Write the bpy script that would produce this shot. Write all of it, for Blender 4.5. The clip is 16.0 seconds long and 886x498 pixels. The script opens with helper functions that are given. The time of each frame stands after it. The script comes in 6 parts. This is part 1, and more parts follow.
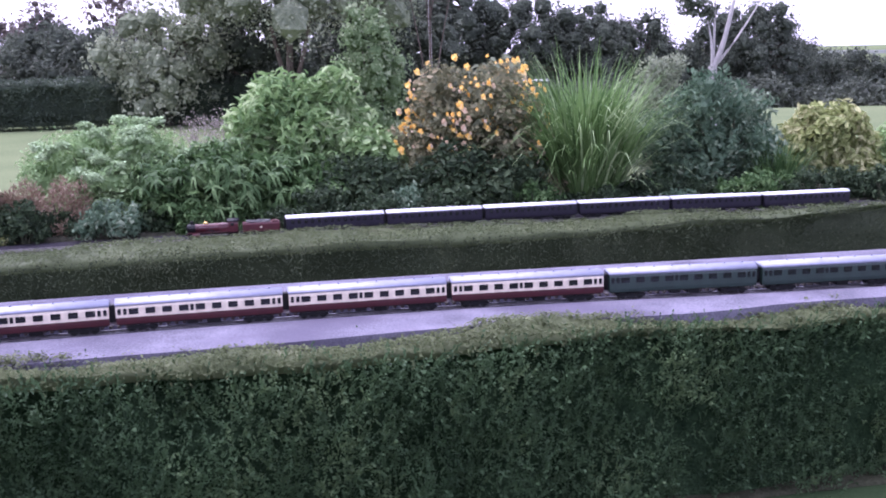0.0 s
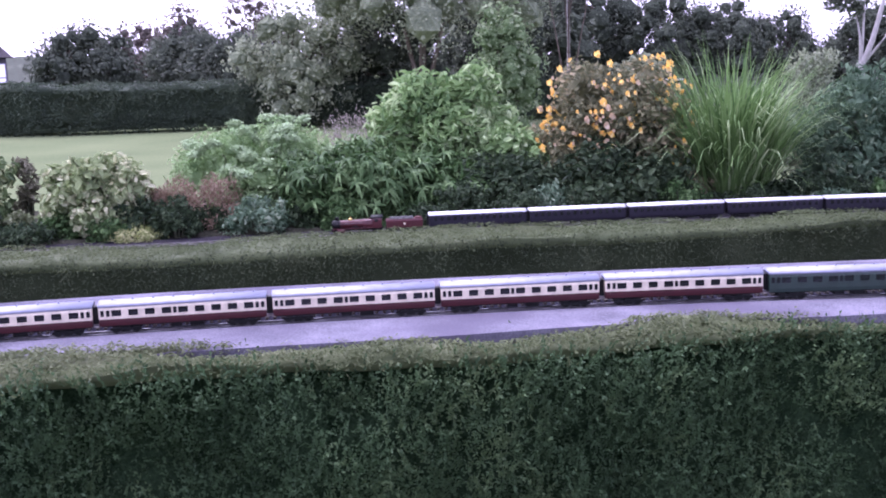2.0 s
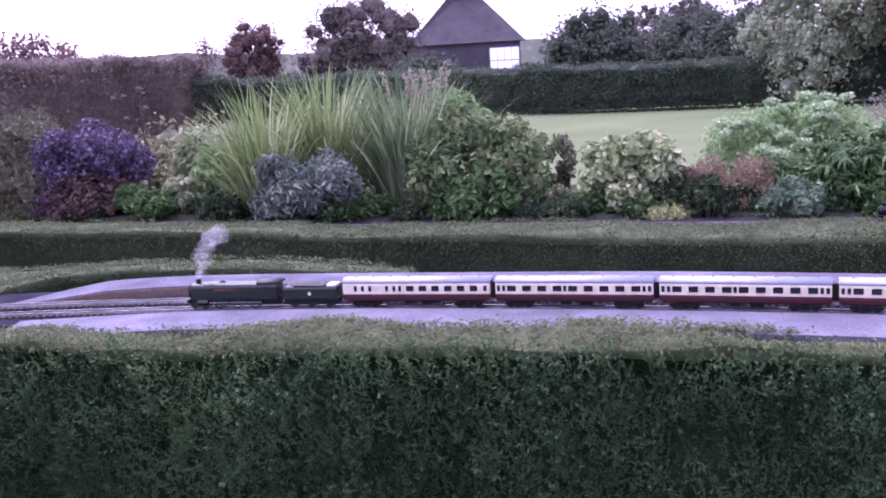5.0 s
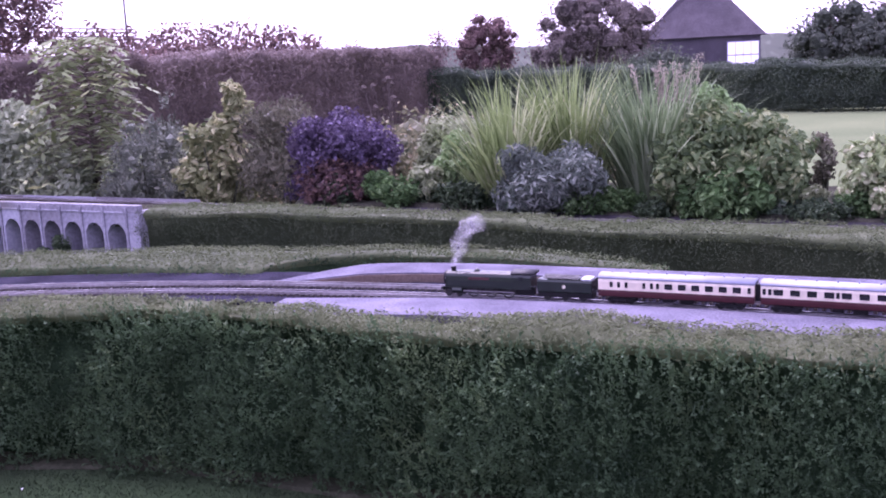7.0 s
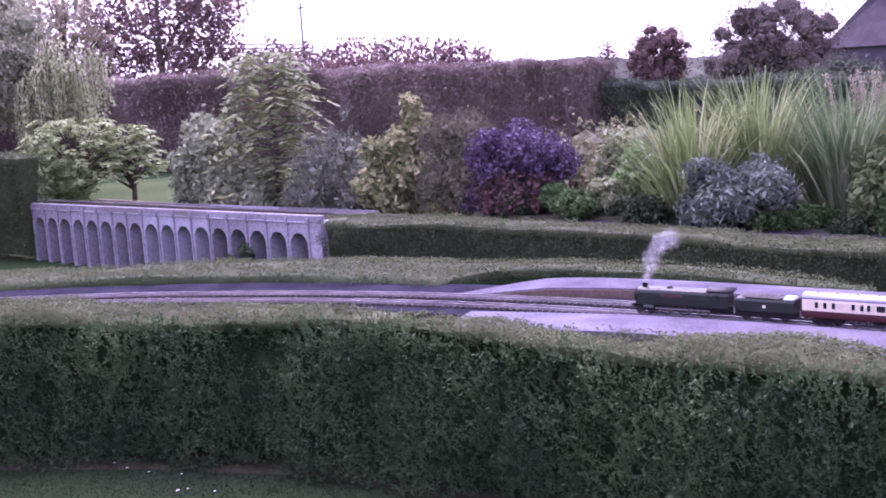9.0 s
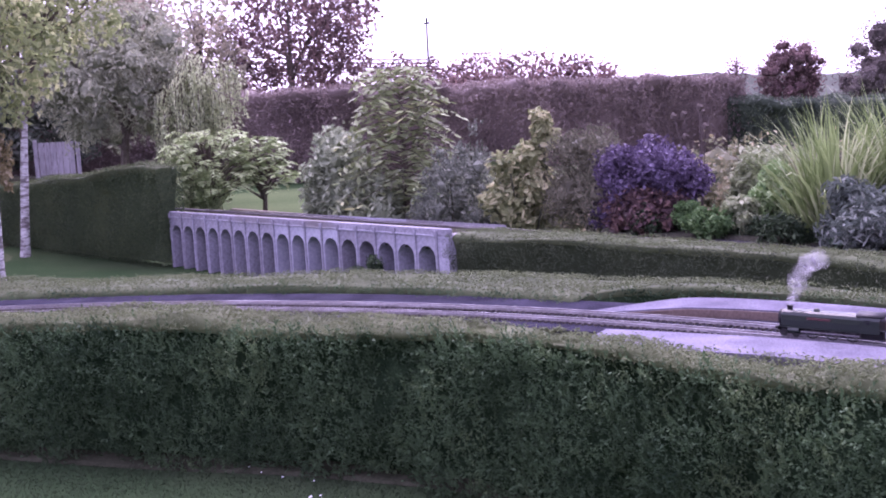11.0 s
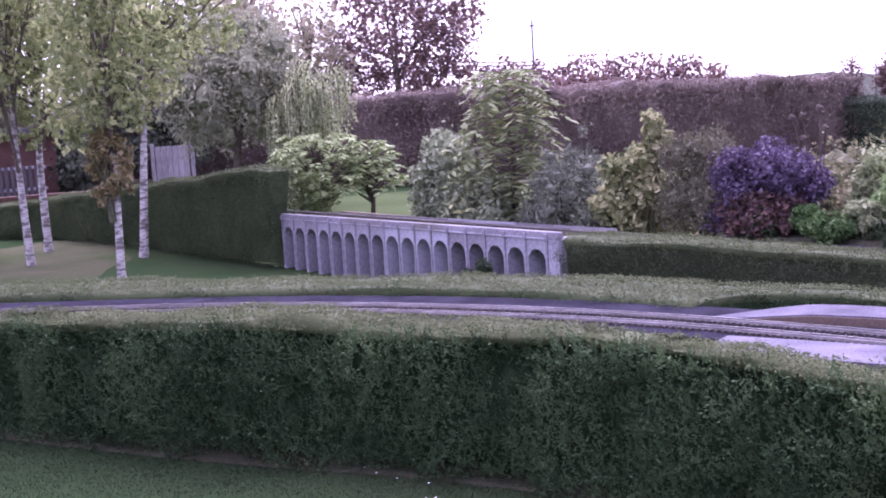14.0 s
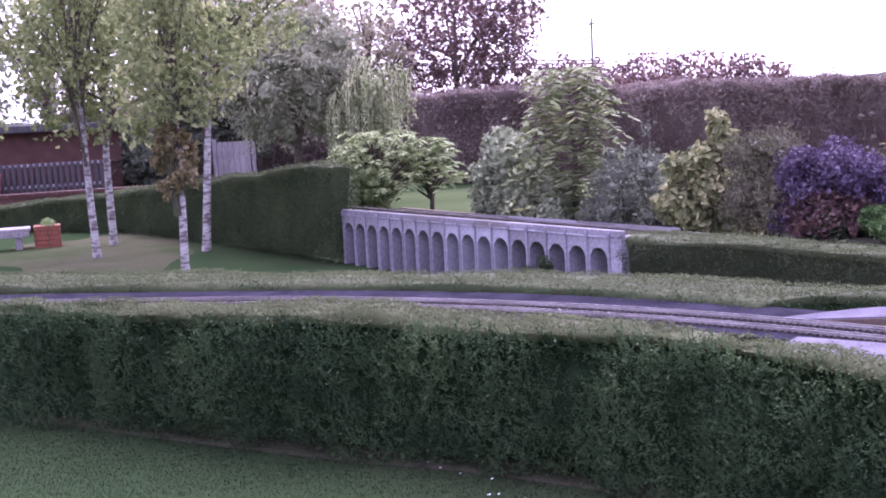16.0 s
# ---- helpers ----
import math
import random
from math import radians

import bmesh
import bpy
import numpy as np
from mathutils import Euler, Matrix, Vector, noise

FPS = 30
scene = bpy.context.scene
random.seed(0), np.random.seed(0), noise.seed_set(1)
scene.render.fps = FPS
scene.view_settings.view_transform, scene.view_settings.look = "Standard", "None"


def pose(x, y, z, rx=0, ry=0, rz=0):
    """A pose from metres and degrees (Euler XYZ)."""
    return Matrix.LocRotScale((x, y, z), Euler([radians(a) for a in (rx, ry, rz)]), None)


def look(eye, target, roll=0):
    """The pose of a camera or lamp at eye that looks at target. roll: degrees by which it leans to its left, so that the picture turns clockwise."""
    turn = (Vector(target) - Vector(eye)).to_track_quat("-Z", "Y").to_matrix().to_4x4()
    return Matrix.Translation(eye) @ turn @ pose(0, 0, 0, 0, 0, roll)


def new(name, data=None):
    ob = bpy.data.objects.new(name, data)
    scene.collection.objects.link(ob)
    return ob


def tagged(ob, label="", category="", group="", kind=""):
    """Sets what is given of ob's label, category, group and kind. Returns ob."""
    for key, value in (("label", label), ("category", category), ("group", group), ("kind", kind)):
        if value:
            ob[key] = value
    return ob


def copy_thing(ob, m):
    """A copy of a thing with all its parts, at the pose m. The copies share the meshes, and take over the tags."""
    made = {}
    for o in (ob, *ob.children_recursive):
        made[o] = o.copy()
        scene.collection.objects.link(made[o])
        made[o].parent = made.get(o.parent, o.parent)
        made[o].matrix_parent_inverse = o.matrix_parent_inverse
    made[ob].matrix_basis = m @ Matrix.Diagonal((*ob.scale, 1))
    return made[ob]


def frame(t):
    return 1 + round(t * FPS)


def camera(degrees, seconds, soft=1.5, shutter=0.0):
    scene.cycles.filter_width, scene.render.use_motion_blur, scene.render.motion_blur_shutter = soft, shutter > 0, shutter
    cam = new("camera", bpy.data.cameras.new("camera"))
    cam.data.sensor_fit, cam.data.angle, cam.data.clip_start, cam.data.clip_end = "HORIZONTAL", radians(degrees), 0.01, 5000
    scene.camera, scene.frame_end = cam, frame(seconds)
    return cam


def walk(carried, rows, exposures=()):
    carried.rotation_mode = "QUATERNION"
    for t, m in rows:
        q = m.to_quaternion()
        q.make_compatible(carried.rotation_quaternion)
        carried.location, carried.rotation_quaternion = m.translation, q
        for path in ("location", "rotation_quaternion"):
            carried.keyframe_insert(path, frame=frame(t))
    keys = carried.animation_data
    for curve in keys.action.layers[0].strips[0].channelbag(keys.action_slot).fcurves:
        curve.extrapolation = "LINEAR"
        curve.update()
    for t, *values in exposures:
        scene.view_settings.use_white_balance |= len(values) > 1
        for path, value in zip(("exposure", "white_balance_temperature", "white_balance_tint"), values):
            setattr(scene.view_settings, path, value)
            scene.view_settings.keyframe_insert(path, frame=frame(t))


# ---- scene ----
cam = camera(45.0, 16.0, soft=1.9)
# seconds, eye in metres, yaw, pitch, roll in degrees
ROWS = [
    (0.0, 0.017, -0.017, 1.653, 1.52, -10.49, 1.37),
    (0.5, 0.007, -0.016, 1.647, 2.37, -10.32, 1.40),
    (1.0, -0.014, -0.005, 1.641, 3.44, -10.40, 1.39),
    (1.5, -0.045, 0.010, 1.632, 5.35, -10.60, 1.67),
    (2.0, -0.086, 0.001, 1.627, 8.25, -10.21, 1.91),
    (2.5, -0.127, -0.006, 1.623, 11.34, -10.05, 2.21),
    (3.0, -0.185, -0.026, 1.616, 15.45, -10.21, 2.63),
    (3.5, -0.236, -0.038, 1.624, 20.06, -10.20, 2.36),
    (4.0, -0.284, -0.061, 1.630, 25.48, -10.20, 2.65),
    (4.5, -0.309, -0.067, 1.637, 29.79, -10.23, 2.93),
    (5.0, -0.347, -0.081, 1.640, 33.99, -10.16, 3.35),
    (7.5, -0.517, -0.153, 1.638, 48.48, -9.67, 2.76),
    (8.0, -0.551, -0.165, 1.639, 50.91, -9.37, 2.99),
    (8.5, -0.583, -0.167, 1.639, 53.05, -9.08, 3.24),
    (9.0, -0.608, -0.168, 1.638, 54.85, -8.75, 3.30),
    (9.5, -0.628, -0.180, 1.639, 56.65, -8.46, 3.53),
    (10.0, -0.643, -0.196, 1.638, 58.42, -8.11, 3.19),
    (12.5, -0.687, -0.234, 1.638, 64.28, -7.58, 3.43),
    (13.0, -0.697, -0.237, 1.647, 64.99, -7.62, 3.49),
    (13.5, -0.698, -0.254, 1.643, 65.80, -7.24, 3.27),
    (14.0, -0.698, -0.267, 1.642, 66.84, -7.17, 3.23),
    (14.5, -0.702, -0.279, 1.641, 67.57, -7.15, 3.10),
    (15.0, -0.703, -0.290, 1.641, 68.34, -7.05, 3.12),
    (15.5, -0.709, -0.302, 1.639, 68.93, -7.05, 2.94),
    (16.0, -0.709, -0.317, 1.637, 69.86, -7.12, 2.87),
]
walk(cam, [(t, pose(x, y, z, 90 + pitch, roll, yaw)) for t, x, y, z, yaw, pitch, roll in ROWS],
     exposures=[(0.0, 2.13, 5790, 27), (4.5, 2.15, 5700, 40), (9.0, 2.26, 5800, 53), (12.5, 2.29, 5860, 47), (16.0, 2.30, 5880, 43)])

# ---- light: evening under a bright veiled sky, most of it from high up, no hard shadows ----
SUN_YAW, SUN_UP = 66.0, 58.0
world = bpy.data.worlds.new("evening_sky")
scene.world = world
world.use_nodes = True
wn, wl = world.node_tree.nodes, world.node_tree.links
sky = wn.new("ShaderNodeTexSky")
sky.sky_type, sky.sun_disc = "NISHITA", False
sky.sun_elevation, sky.sun_rotation = radians(SUN_UP), radians(-SUN_YAW)
sky.air_density, sky.dust_density, sky.ozone_density = 1.0, 3.0, 1.0
veil = wn.new("ShaderNodeMix")
veil.data_type = "RGBA"
veil.inputs[0].default_value = 0.6
veil.inputs[7].default_value = (8.3, 7.8, 10.2, 1)
wl.new(sky.outputs[0], veil.inputs[6])
wl.new(veil.outputs[2], wn["Background"].inputs[0])
wn["Background"].inputs[1].default_value = 0.075
lamp = bpy.data.lights.new("sun", "SUN")
lamp.energy, lamp.angle, lamp.color = 1.5, radians(75), (0.97, 0.93, 1.0)
sun = new("sun", lamp)
sun.matrix_world = look((0, 0, 0), (math.sin(radians(SUN_YAW)), -math.cos(radians(SUN_YAW)), -math.tan(radians(SUN_UP))))


# ---- materials ----
def mat_base(name, rough=0.7, metal=0.0):
    m = bpy.data.materials.new(name)
    m.use_nodes = True
    nt = m.node_tree
    b = nt.nodes["Principled BSDF"]
    b.inputs["Roughness"].default_value = rough
    b.inputs["Metallic"].default_value = metal
    return m, nt, b


def noise_node(nt, scale, detail=4.0, coords="Object", stretch=None):
    n = nt.nodes.new("ShaderNodeTexNoise")
    n.inputs["Scale"].default_value = scale
    n.inputs["Detail"].default_value = detail
    c = nt.nodes.new("ShaderNodeTexCoord")
    if stretch:
        mp = nt.nodes.new("ShaderNodeMapping")
        mp.inputs["Scale"].default_value = stretch
        nt.links.new(c.outputs[coords], mp.inputs[0])
        nt.links.new(mp.outputs[0], n.inputs["Vector"])
    else:
        nt.links.new(c.outputs[coords], n.inputs["Vector"])
    return n


def ramp_node(nt, source, stops):
    r = nt.nodes.new("ShaderNodeValToRGB")
    el = r.color_ramp.elements
    while len(el) < len(stops):
        el.new(0.5)
    for e, (p, c) in zip(el, stops):
        e.position, e.color = p, (*c, 1)
    nt.links.new(source, r.inputs[0])
    return r


def mix_node(nt, fac, a, b, mode="MIX"):
    n = nt.nodes.new("ShaderNodeMix")
    n.data_type, n.blend_type = "RGBA", mode
    for sock, v in ((n.inputs[0], fac), (n.inputs[6], a), (n.inputs[7], b)):
        if isinstance(v, (int, float)):
            sock.default_value = v
        elif isinstance(v, tuple):
            sock.default_value = (*v, 1)
        else:
            nt.links.new(v, sock)
    return n.outputs[2]


def bump_to(nt, b, height, strength, distance):
    n = nt.nodes.new("ShaderNodeBump")
    n.inputs["Strength"].default_value = strength
    n.inputs["Distance"].default_value = distance
    nt.links.new(height, n.inputs["Height"])
    nt.links.new(n.outputs[0], b.inputs["Normal"])


def surface(name, dark, light, rough=0.8, coarse=3.0, fine=40.0, bump=0.4, depth=0.01, metal=0.0, stain=None, stretch=None):
    """A worn surface: two scales of noise between two colours, fine relief, and stains."""
    m, nt, b = mat_base(name, rough, metal)
    if rough >= 0.9:
        b.inputs["Specular IOR Level"].default_value = 0.0
    a, f = noise_node(nt, coarse, 5, stretch=stretch), noise_node(nt, fine, 4, stretch=stretch)
    both = nt.nodes.new("ShaderNodeMath")
    both.operation = "ADD"
    nt.links.new(a.outputs[0], both.inputs[0])
    nt.links.new(f.outputs[0], both.inputs[1])
    half = nt.nodes.new("ShaderNodeMath")
    half.operation, half.inputs[1].default_value = "MULTIPLY", 0.5
    nt.links.new(both.outputs[0], half.inputs[0])
    col = ramp_node(nt, half.outputs[0], [(0.36, dark), (0.64, light)]).outputs[0]
    if stain:
        s = noise_node(nt, coarse * 0.45, 6)
        sm = ramp_node(nt, s.outputs[0], [(0.5, (0, 0, 0)), (0.68, (0.8, 0.8, 0.8))])
        col = mix_node(nt, sm.outputs[0], col, stain)
    nt.links.new(col, b.inputs["Base Color"])
    if bump:
        bump_to(nt, b, f.outputs[0], bump, depth)
    return m


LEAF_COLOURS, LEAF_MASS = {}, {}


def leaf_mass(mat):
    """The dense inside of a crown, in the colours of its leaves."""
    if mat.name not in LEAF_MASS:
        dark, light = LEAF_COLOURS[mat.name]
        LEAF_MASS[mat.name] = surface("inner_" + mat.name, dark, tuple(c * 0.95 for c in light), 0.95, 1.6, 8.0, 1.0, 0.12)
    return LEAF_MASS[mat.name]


def foliage(name, dark, light, tip=None, translucent=0.3, rough=0.55, patch=1.5, share=0.12, mottle=0.0):
    """Leaves that differ one by one and patch by patch; some let light through."""
    LEAF_COLOURS[name] = (dark, light)
    m, nt, b = mat_base(name, rough)
    g = nt.nodes.new("ShaderNodeNewGeometry")
    n = noise_node(nt, patch, 3)
    mixv = nt.nodes.new("ShaderNodeMath")
    mixv.operation, mixv.inputs[1].default_value = "MULTIPLY_ADD", 0.55
    nt.links.new(g.outputs["Random Per Island"], mixv.inputs[0])
    nt.links.new(n.outputs[0], mixv.inputs[2])
    value = mixv
    if mottle:
        mixv.inputs[1].default_value = 0.16
        n2 = noise_node(nt, mottle, 3)
        value = nt.nodes.new("ShaderNodeMath")
        value.operation, value.inputs[1].default_value = "MULTIPLY_ADD", 0.9
        lower = nt.nodes.new("ShaderNodeMath")
        lower.operation, lower.inputs[1].default_value = "SUBTRACT", 0.26
        nt.links.new(mixv.outputs[0], lower.inputs[0])
        nt.links.new(n2.outputs[0], value.inputs[0])
        nt.links.new(lower.outputs[0], value.inputs[2])
    stops = [(0.35, dark), (0.95, light)]
    if tip:
        stops += [(1.0 - share * 0.4, light), (1.0, tip)]
        stops = [(0.35, dark), (0.9 - share, light), (0.95 - share * 0.5, light), (1.0, tip)]
    col = ramp_node(nt, value.outputs[0], stops).outputs[0]
    nt.links.new(col, b.inputs["Base Color"])
    b.inputs["Specular IOR Level"].default_value = 0.16
    tr = nt.nodes.new("ShaderNodeBsdfTranslucent")
    nt.links.new(col, tr.inputs[0])
    mx = nt.nodes.new("ShaderNodeMixShader")
    mx.inputs[0].default_value = translucent
    nt.links.new(b.outputs[0], mx.inputs[1])
    nt.links.new(tr.outputs[0], mx.inputs[2])
    nt.links.new(mx.outputs[0], nt.nodes["Material Output"].inputs[0])
    return m


def paint(name, colour, rough=0.45, metal=0.0, vary=0.12):
    """Paint or metal with slight soiling."""
    m, nt, b = mat_base(name, rough, metal)
    n = noise_node(nt, 30.0, 4)
    lo, hi = tuple(c * (1 - vary) for c in colour), tuple(min(1, c * (1 + vary)) for c in colour)
    nt.links.new(ramp_node(nt, n.outputs[0], [(0.35, lo), (0.65, hi)]).outputs[0], b.inputs["Base Color"])
    return m


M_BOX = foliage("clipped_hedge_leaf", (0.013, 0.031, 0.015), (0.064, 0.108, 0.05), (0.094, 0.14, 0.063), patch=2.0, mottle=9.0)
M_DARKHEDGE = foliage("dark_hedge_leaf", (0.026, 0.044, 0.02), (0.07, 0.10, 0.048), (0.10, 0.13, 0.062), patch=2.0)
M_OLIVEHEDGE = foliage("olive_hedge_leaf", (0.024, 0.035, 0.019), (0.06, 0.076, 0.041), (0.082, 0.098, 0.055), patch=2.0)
# Olive clipped tips, lightened further for skylight on the upper faces.
M_CLIP_B = foliage("skylit_clipped_crown", (0.07, 0.092, 0.042), (0.10, 0.125, 0.06), (0.115, 0.138, 0.068), patch=2.5)
# Far hedge green, brightened in its colour for haze.
M_FARHEDGE = foliage("hazed_far_hedge_leaf", (0.03, 0.044, 0.033), (0.066, 0.09, 0.06), (0.09, 0.115, 0.075), patch=0.6)
# Front hedge core: shade between the sprigs put into its dark green.
M_BOXSHADE = surface("shade_dark_hedge_core", (0.009, 0.018, 0.009), (0.036, 0.062, 0.03), 0.95, 14, 90, 1.0, 0.015)
# Front hedge's olive clipped tips, with light from above added to the colour.
M_CLIP = foliage("skylit_clipped_top", (0.078, 0.10, 0.046), (0.122, 0.146, 0.07), (0.15, 0.17, 0.088), patch=3.0)
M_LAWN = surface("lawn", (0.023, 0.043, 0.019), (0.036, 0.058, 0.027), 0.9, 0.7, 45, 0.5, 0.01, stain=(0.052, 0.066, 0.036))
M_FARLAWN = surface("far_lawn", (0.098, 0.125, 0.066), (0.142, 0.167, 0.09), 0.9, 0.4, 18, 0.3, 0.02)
# Lawn behind the viaduct, shade put into its darker green.
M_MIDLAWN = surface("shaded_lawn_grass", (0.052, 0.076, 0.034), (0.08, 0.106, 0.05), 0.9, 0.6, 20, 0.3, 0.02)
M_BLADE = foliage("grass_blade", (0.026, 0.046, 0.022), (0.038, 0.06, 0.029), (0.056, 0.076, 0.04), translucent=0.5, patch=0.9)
M_SOIL = surface("soil", (0.022, 0.024, 0.017), (0.06, 0.06, 0.045), 0.95, 4, 60, 0.8, 0.02)
# Hedge-foot soil with the overhang's shade put into its colour.
M_EDGE = surface("shaded_soil_edge", (0.022, 0.025, 0.015), (0.052, 0.055, 0.035), 0.95, 6, 70, 0.8, 0.01)
M_BALLAST = surface("ballast", (0.014, 0.0135, 0.019), (0.044, 0.042, 0.06), 0.9, 6, 160, 1.0, 0.006)
M_DARKBALLAST = surface("dark_ballast", (0.018, 0.017, 0.02), (0.056, 0.052, 0.062), 0.9, 5, 140, 1.0, 0.006)
M_PLATFORM = surface("platform_chippings", (0.08, 0.078, 0.098), (0.185, 0.175, 0.218), 0.95, 5, 130, 0.8, 0.004, stain=(0.09, 0.082, 0.112))
M_PLATBRICK = surface("platform_brick", (0.075, 0.052, 0.042), (0.15, 0.108, 0.085), 0.85, 9, 90, 0.5, 0.003)
M_STEEL = surface("rail_steel", (0.20, 0.185, 0.195), (0.40, 0.38, 0.40), 0.4, 8, 80, 0.1, 0.001, metal=0.8)
M_SLEEPER = surface("sleeper", (0.03, 0.025, 0.022), (0.08, 0.07, 0.06), 0.85, 20, 120, 0.3, 0.001)
M_CONCRETE = surface("weathered_concrete", (0.185, 0.181, 0.205), (0.365, 0.355, 0.40), 0.9, 2.5, 30, 0.3, 0.003, stain=(0.20, 0.19, 0.18))
M_PALECONCRETE = surface("mended_concrete", (0.27, 0.268, 0.315), (0.43, 0.425, 0.48), 0.9, 2.5, 30, 0.3, 0.003)
# Red brick darkened in its colour for the shade under the trees.
M_SHADEBRICK = surface("shaded_brick", (0.05, 0.023, 0.019), (0.10, 0.045, 0.036), 0.85, 5, 60, 0.4, 0.004)
nt = M_CONCRETE.node_tree
info = nt.nodes.new("ShaderNodeObjectInfo")
old = nt.nodes["Principled BSDF"].inputs["Base Color"].links[0].from_socket
tone = ramp_node(nt, info.outputs["Random"], [(0.0, (0.78, 0.76, 0.76)), (1.0, (1.12, 1.12, 1.14))])
nt.links.new(mix_node(nt, 1.0, old, tone.outputs[0], "MULTIPLY"), nt.nodes["Principled BSDF"].inputs["Base Color"])
M_BRICK = surface("red_brick", (0.16, 0.05, 0.03), (0.32, 0.11, 0.07), 0.85, 5, 60, 0.4, 0.004)
M_BARK = surface("bark", (0.06, 0.05, 0.04), (0.17, 0.145, 0.12), 0.9, 5, 40, 0.9, 0.02, stretch=(1, 1, 0.25))
M_PALEBARK = surface("pale_bark", (0.22, 0.21, 0.2), (0.42, 0.4, 0.39), 0.85, 4, 40, 0.6, 0.01, stretch=(1, 1, 0.3))
M_BIRCH, nt, b = mat_base("birch_bark", 0.65)
n1, n2, n3 = noise_node(nt, 7.0, 4, stretch=(1.0, 1.0, 3.2)), noise_node(nt, 26.0, 3, stretch=(0.5, 0.5, 2.5)), noise_node(nt, 2.0, 3)
white = ramp_node(nt, n2.outputs[0], [(0.35, (0.25, 0.24, 0.225)), (0.65, (0.48, 0.47, 0.46))]).outputs[0]
marks = ramp_node(nt, n1.outputs[0], [(0.47, (0, 0, 0)), (0.58, (1, 1, 1))]).outputs[0]
scars = ramp_node(nt, n3.outputs[0], [(0.52, (0, 0, 0)), (0.66, (1, 1, 1))]).outputs[0]
nt.links.new(mix_node(nt, scars, mix_node(nt, marks, white, (0.10, 0.085, 0.08)), (0.13, 0.11, 0.10)), b.inputs["Base Color"])
bump_to(nt, b, n1.outputs[0], 0.5, 0.006)
M_STEM = surface("green_stem", (0.03, 0.04, 0.02), (0.08, 0.08, 0.045), 0.8, 6, 50, 0.3, 0.004)


# ---- mesh helpers ----
RNG = np.random.default_rng(7)


def mesh_np(name, verts, faces, mats, index=None, smooth=False):
    """A mesh from arrays: verts (n, 3) and faces (m, k)."""
    verts, faces = np.asarray(verts, np.float32), np.asarray(faces, np.int32)
    me = bpy.data.meshes.new(name)
    me.vertices.add(len(verts))
    me.vertices.foreach_set("co", verts.ravel())
    me.loops.add(faces.size)
    me.loops.foreach_set("vertex_index", faces.ravel())
    me.polygons.add(len(faces))
    me.polygons.foreach_set("loop_start", np.arange(len(faces), dtype=np.int32) * faces.shape[1])
    for m in mats if isinstance(mats, (list, tuple)) else [mats]:
        me.materials.append(m)
    if index is not None:
        me.polygons.foreach_set("material_index", np.asarray(index, np.int32))
    me.polygons.foreach_set("use_smooth", np.full(len(faces), smooth))
    me.update(calc_edges=True)
    return me


def mesh_bm(name, bm, mat, smooth=False):
    me = bpy.data.meshes.new(name)
    bm.normal_update()
    bm.to_mesh(me)
    bm.free()
    me.materials.append(mat)
    if smooth:
        me.polygons.foreach_set("use_smooth", np.full(len(me.polygons), True))
    return me


def part(name, me, parent, label="", m=None):
    """One mesh as a part under a thing or under a part."""
    ob = new(name, me)
    ob.parent = parent
    if m is not None:
        ob.matrix_basis = m
    return tagged(ob, label)


def thing(name, m, label, category, group="", kind=""):
    ob = new(name)
    ob.matrix_basis = m
    return tagged(ob, label, category, group, kind)


def unit(v):
    return v / np.maximum(np.linalg.norm(v, axis=-1, keepdims=True), 1e-9)


def smooth_line(points, n):
    """A smooth curve through plan points, at n even steps."""
    p = np.array(points, float)
    q = np.vstack([2 * p[0] - p[1], p, 2 * p[-1] - p[-2]])
    out = []
    for i in range(1, len(q) - 2):
        u = np.linspace(0, 1, 24, endpoint=False)[:, None]
        a, b, c, d = q[i - 1], q[i], q[i + 1], q[i + 2]
        out.append(0.5 * (2 * b + (c - a) * u + (2 * a - 5 * b + 4 * c - d) * u**2 + (3 * b - a - 3 * c + d) * u**3))
    out = np.vstack([*out, p[-1:]])
    s = np.r_[0, np.cumsum(np.linalg.norm(np.diff(out, axis=0), axis=1))]
    t = np.linspace(0, s[-1], n)
    return np.stack([np.interp(t, s, out[:, k]) for k in range(p.shape[1])], 1)


def offset_line(line, d):
    """The plan line moved d metres to its left."""
    t = unit(np.gradient(line, axis=0))
    return line + d * np.stack([-t[:, 1], t[:, 0]], 1)


def loft(rings, closed=False):
    """Faces between rows of points, rings (n, k, 3)."""
    n, k = rings.shape[:2]
    i, j = np.meshgrid(np.arange(n - 1), np.arange(k if closed else k - 1), indexing="ij")
    i, j = i.ravel(), j.ravel()
    j2 = (j + 1) % k
    return rings.reshape(-1, 3), np.stack([i * k + j, i * k + j2, (i + 1) * k + j2, (i + 1) * k + j], 1)


def tube(points, radii, sides=7):
    """A tapered tube along a path."""
    p, r = np.asarray(points, float), np.asarray(radii, float)
    t = unit(np.gradient(p, axis=0))
    ref = np.where(np.abs(t[:, 2:]) > 0.8, [[1.0, 0, 0]], [[0, 0, 1.0]])
    a = unit(np.cross(t, ref))
    b = np.cross(t, a)
    ang = np.linspace(0, 2 * np.pi, sides, endpoint=False)
    ring = p[:, None] + r[:, None, None] * (np.cos(ang)[None, :, None] * a[:, None] + np.sin(ang)[None, :, None] * b[:, None])
    return loft(ring, True)


def join(parts):
    vs, fs, k = [], [], 0
    for v, f in parts:
        vs.append(v)
        fs.append(f + k)
        k += len(v)
    return np.vstack(vs), np.vstack(fs)


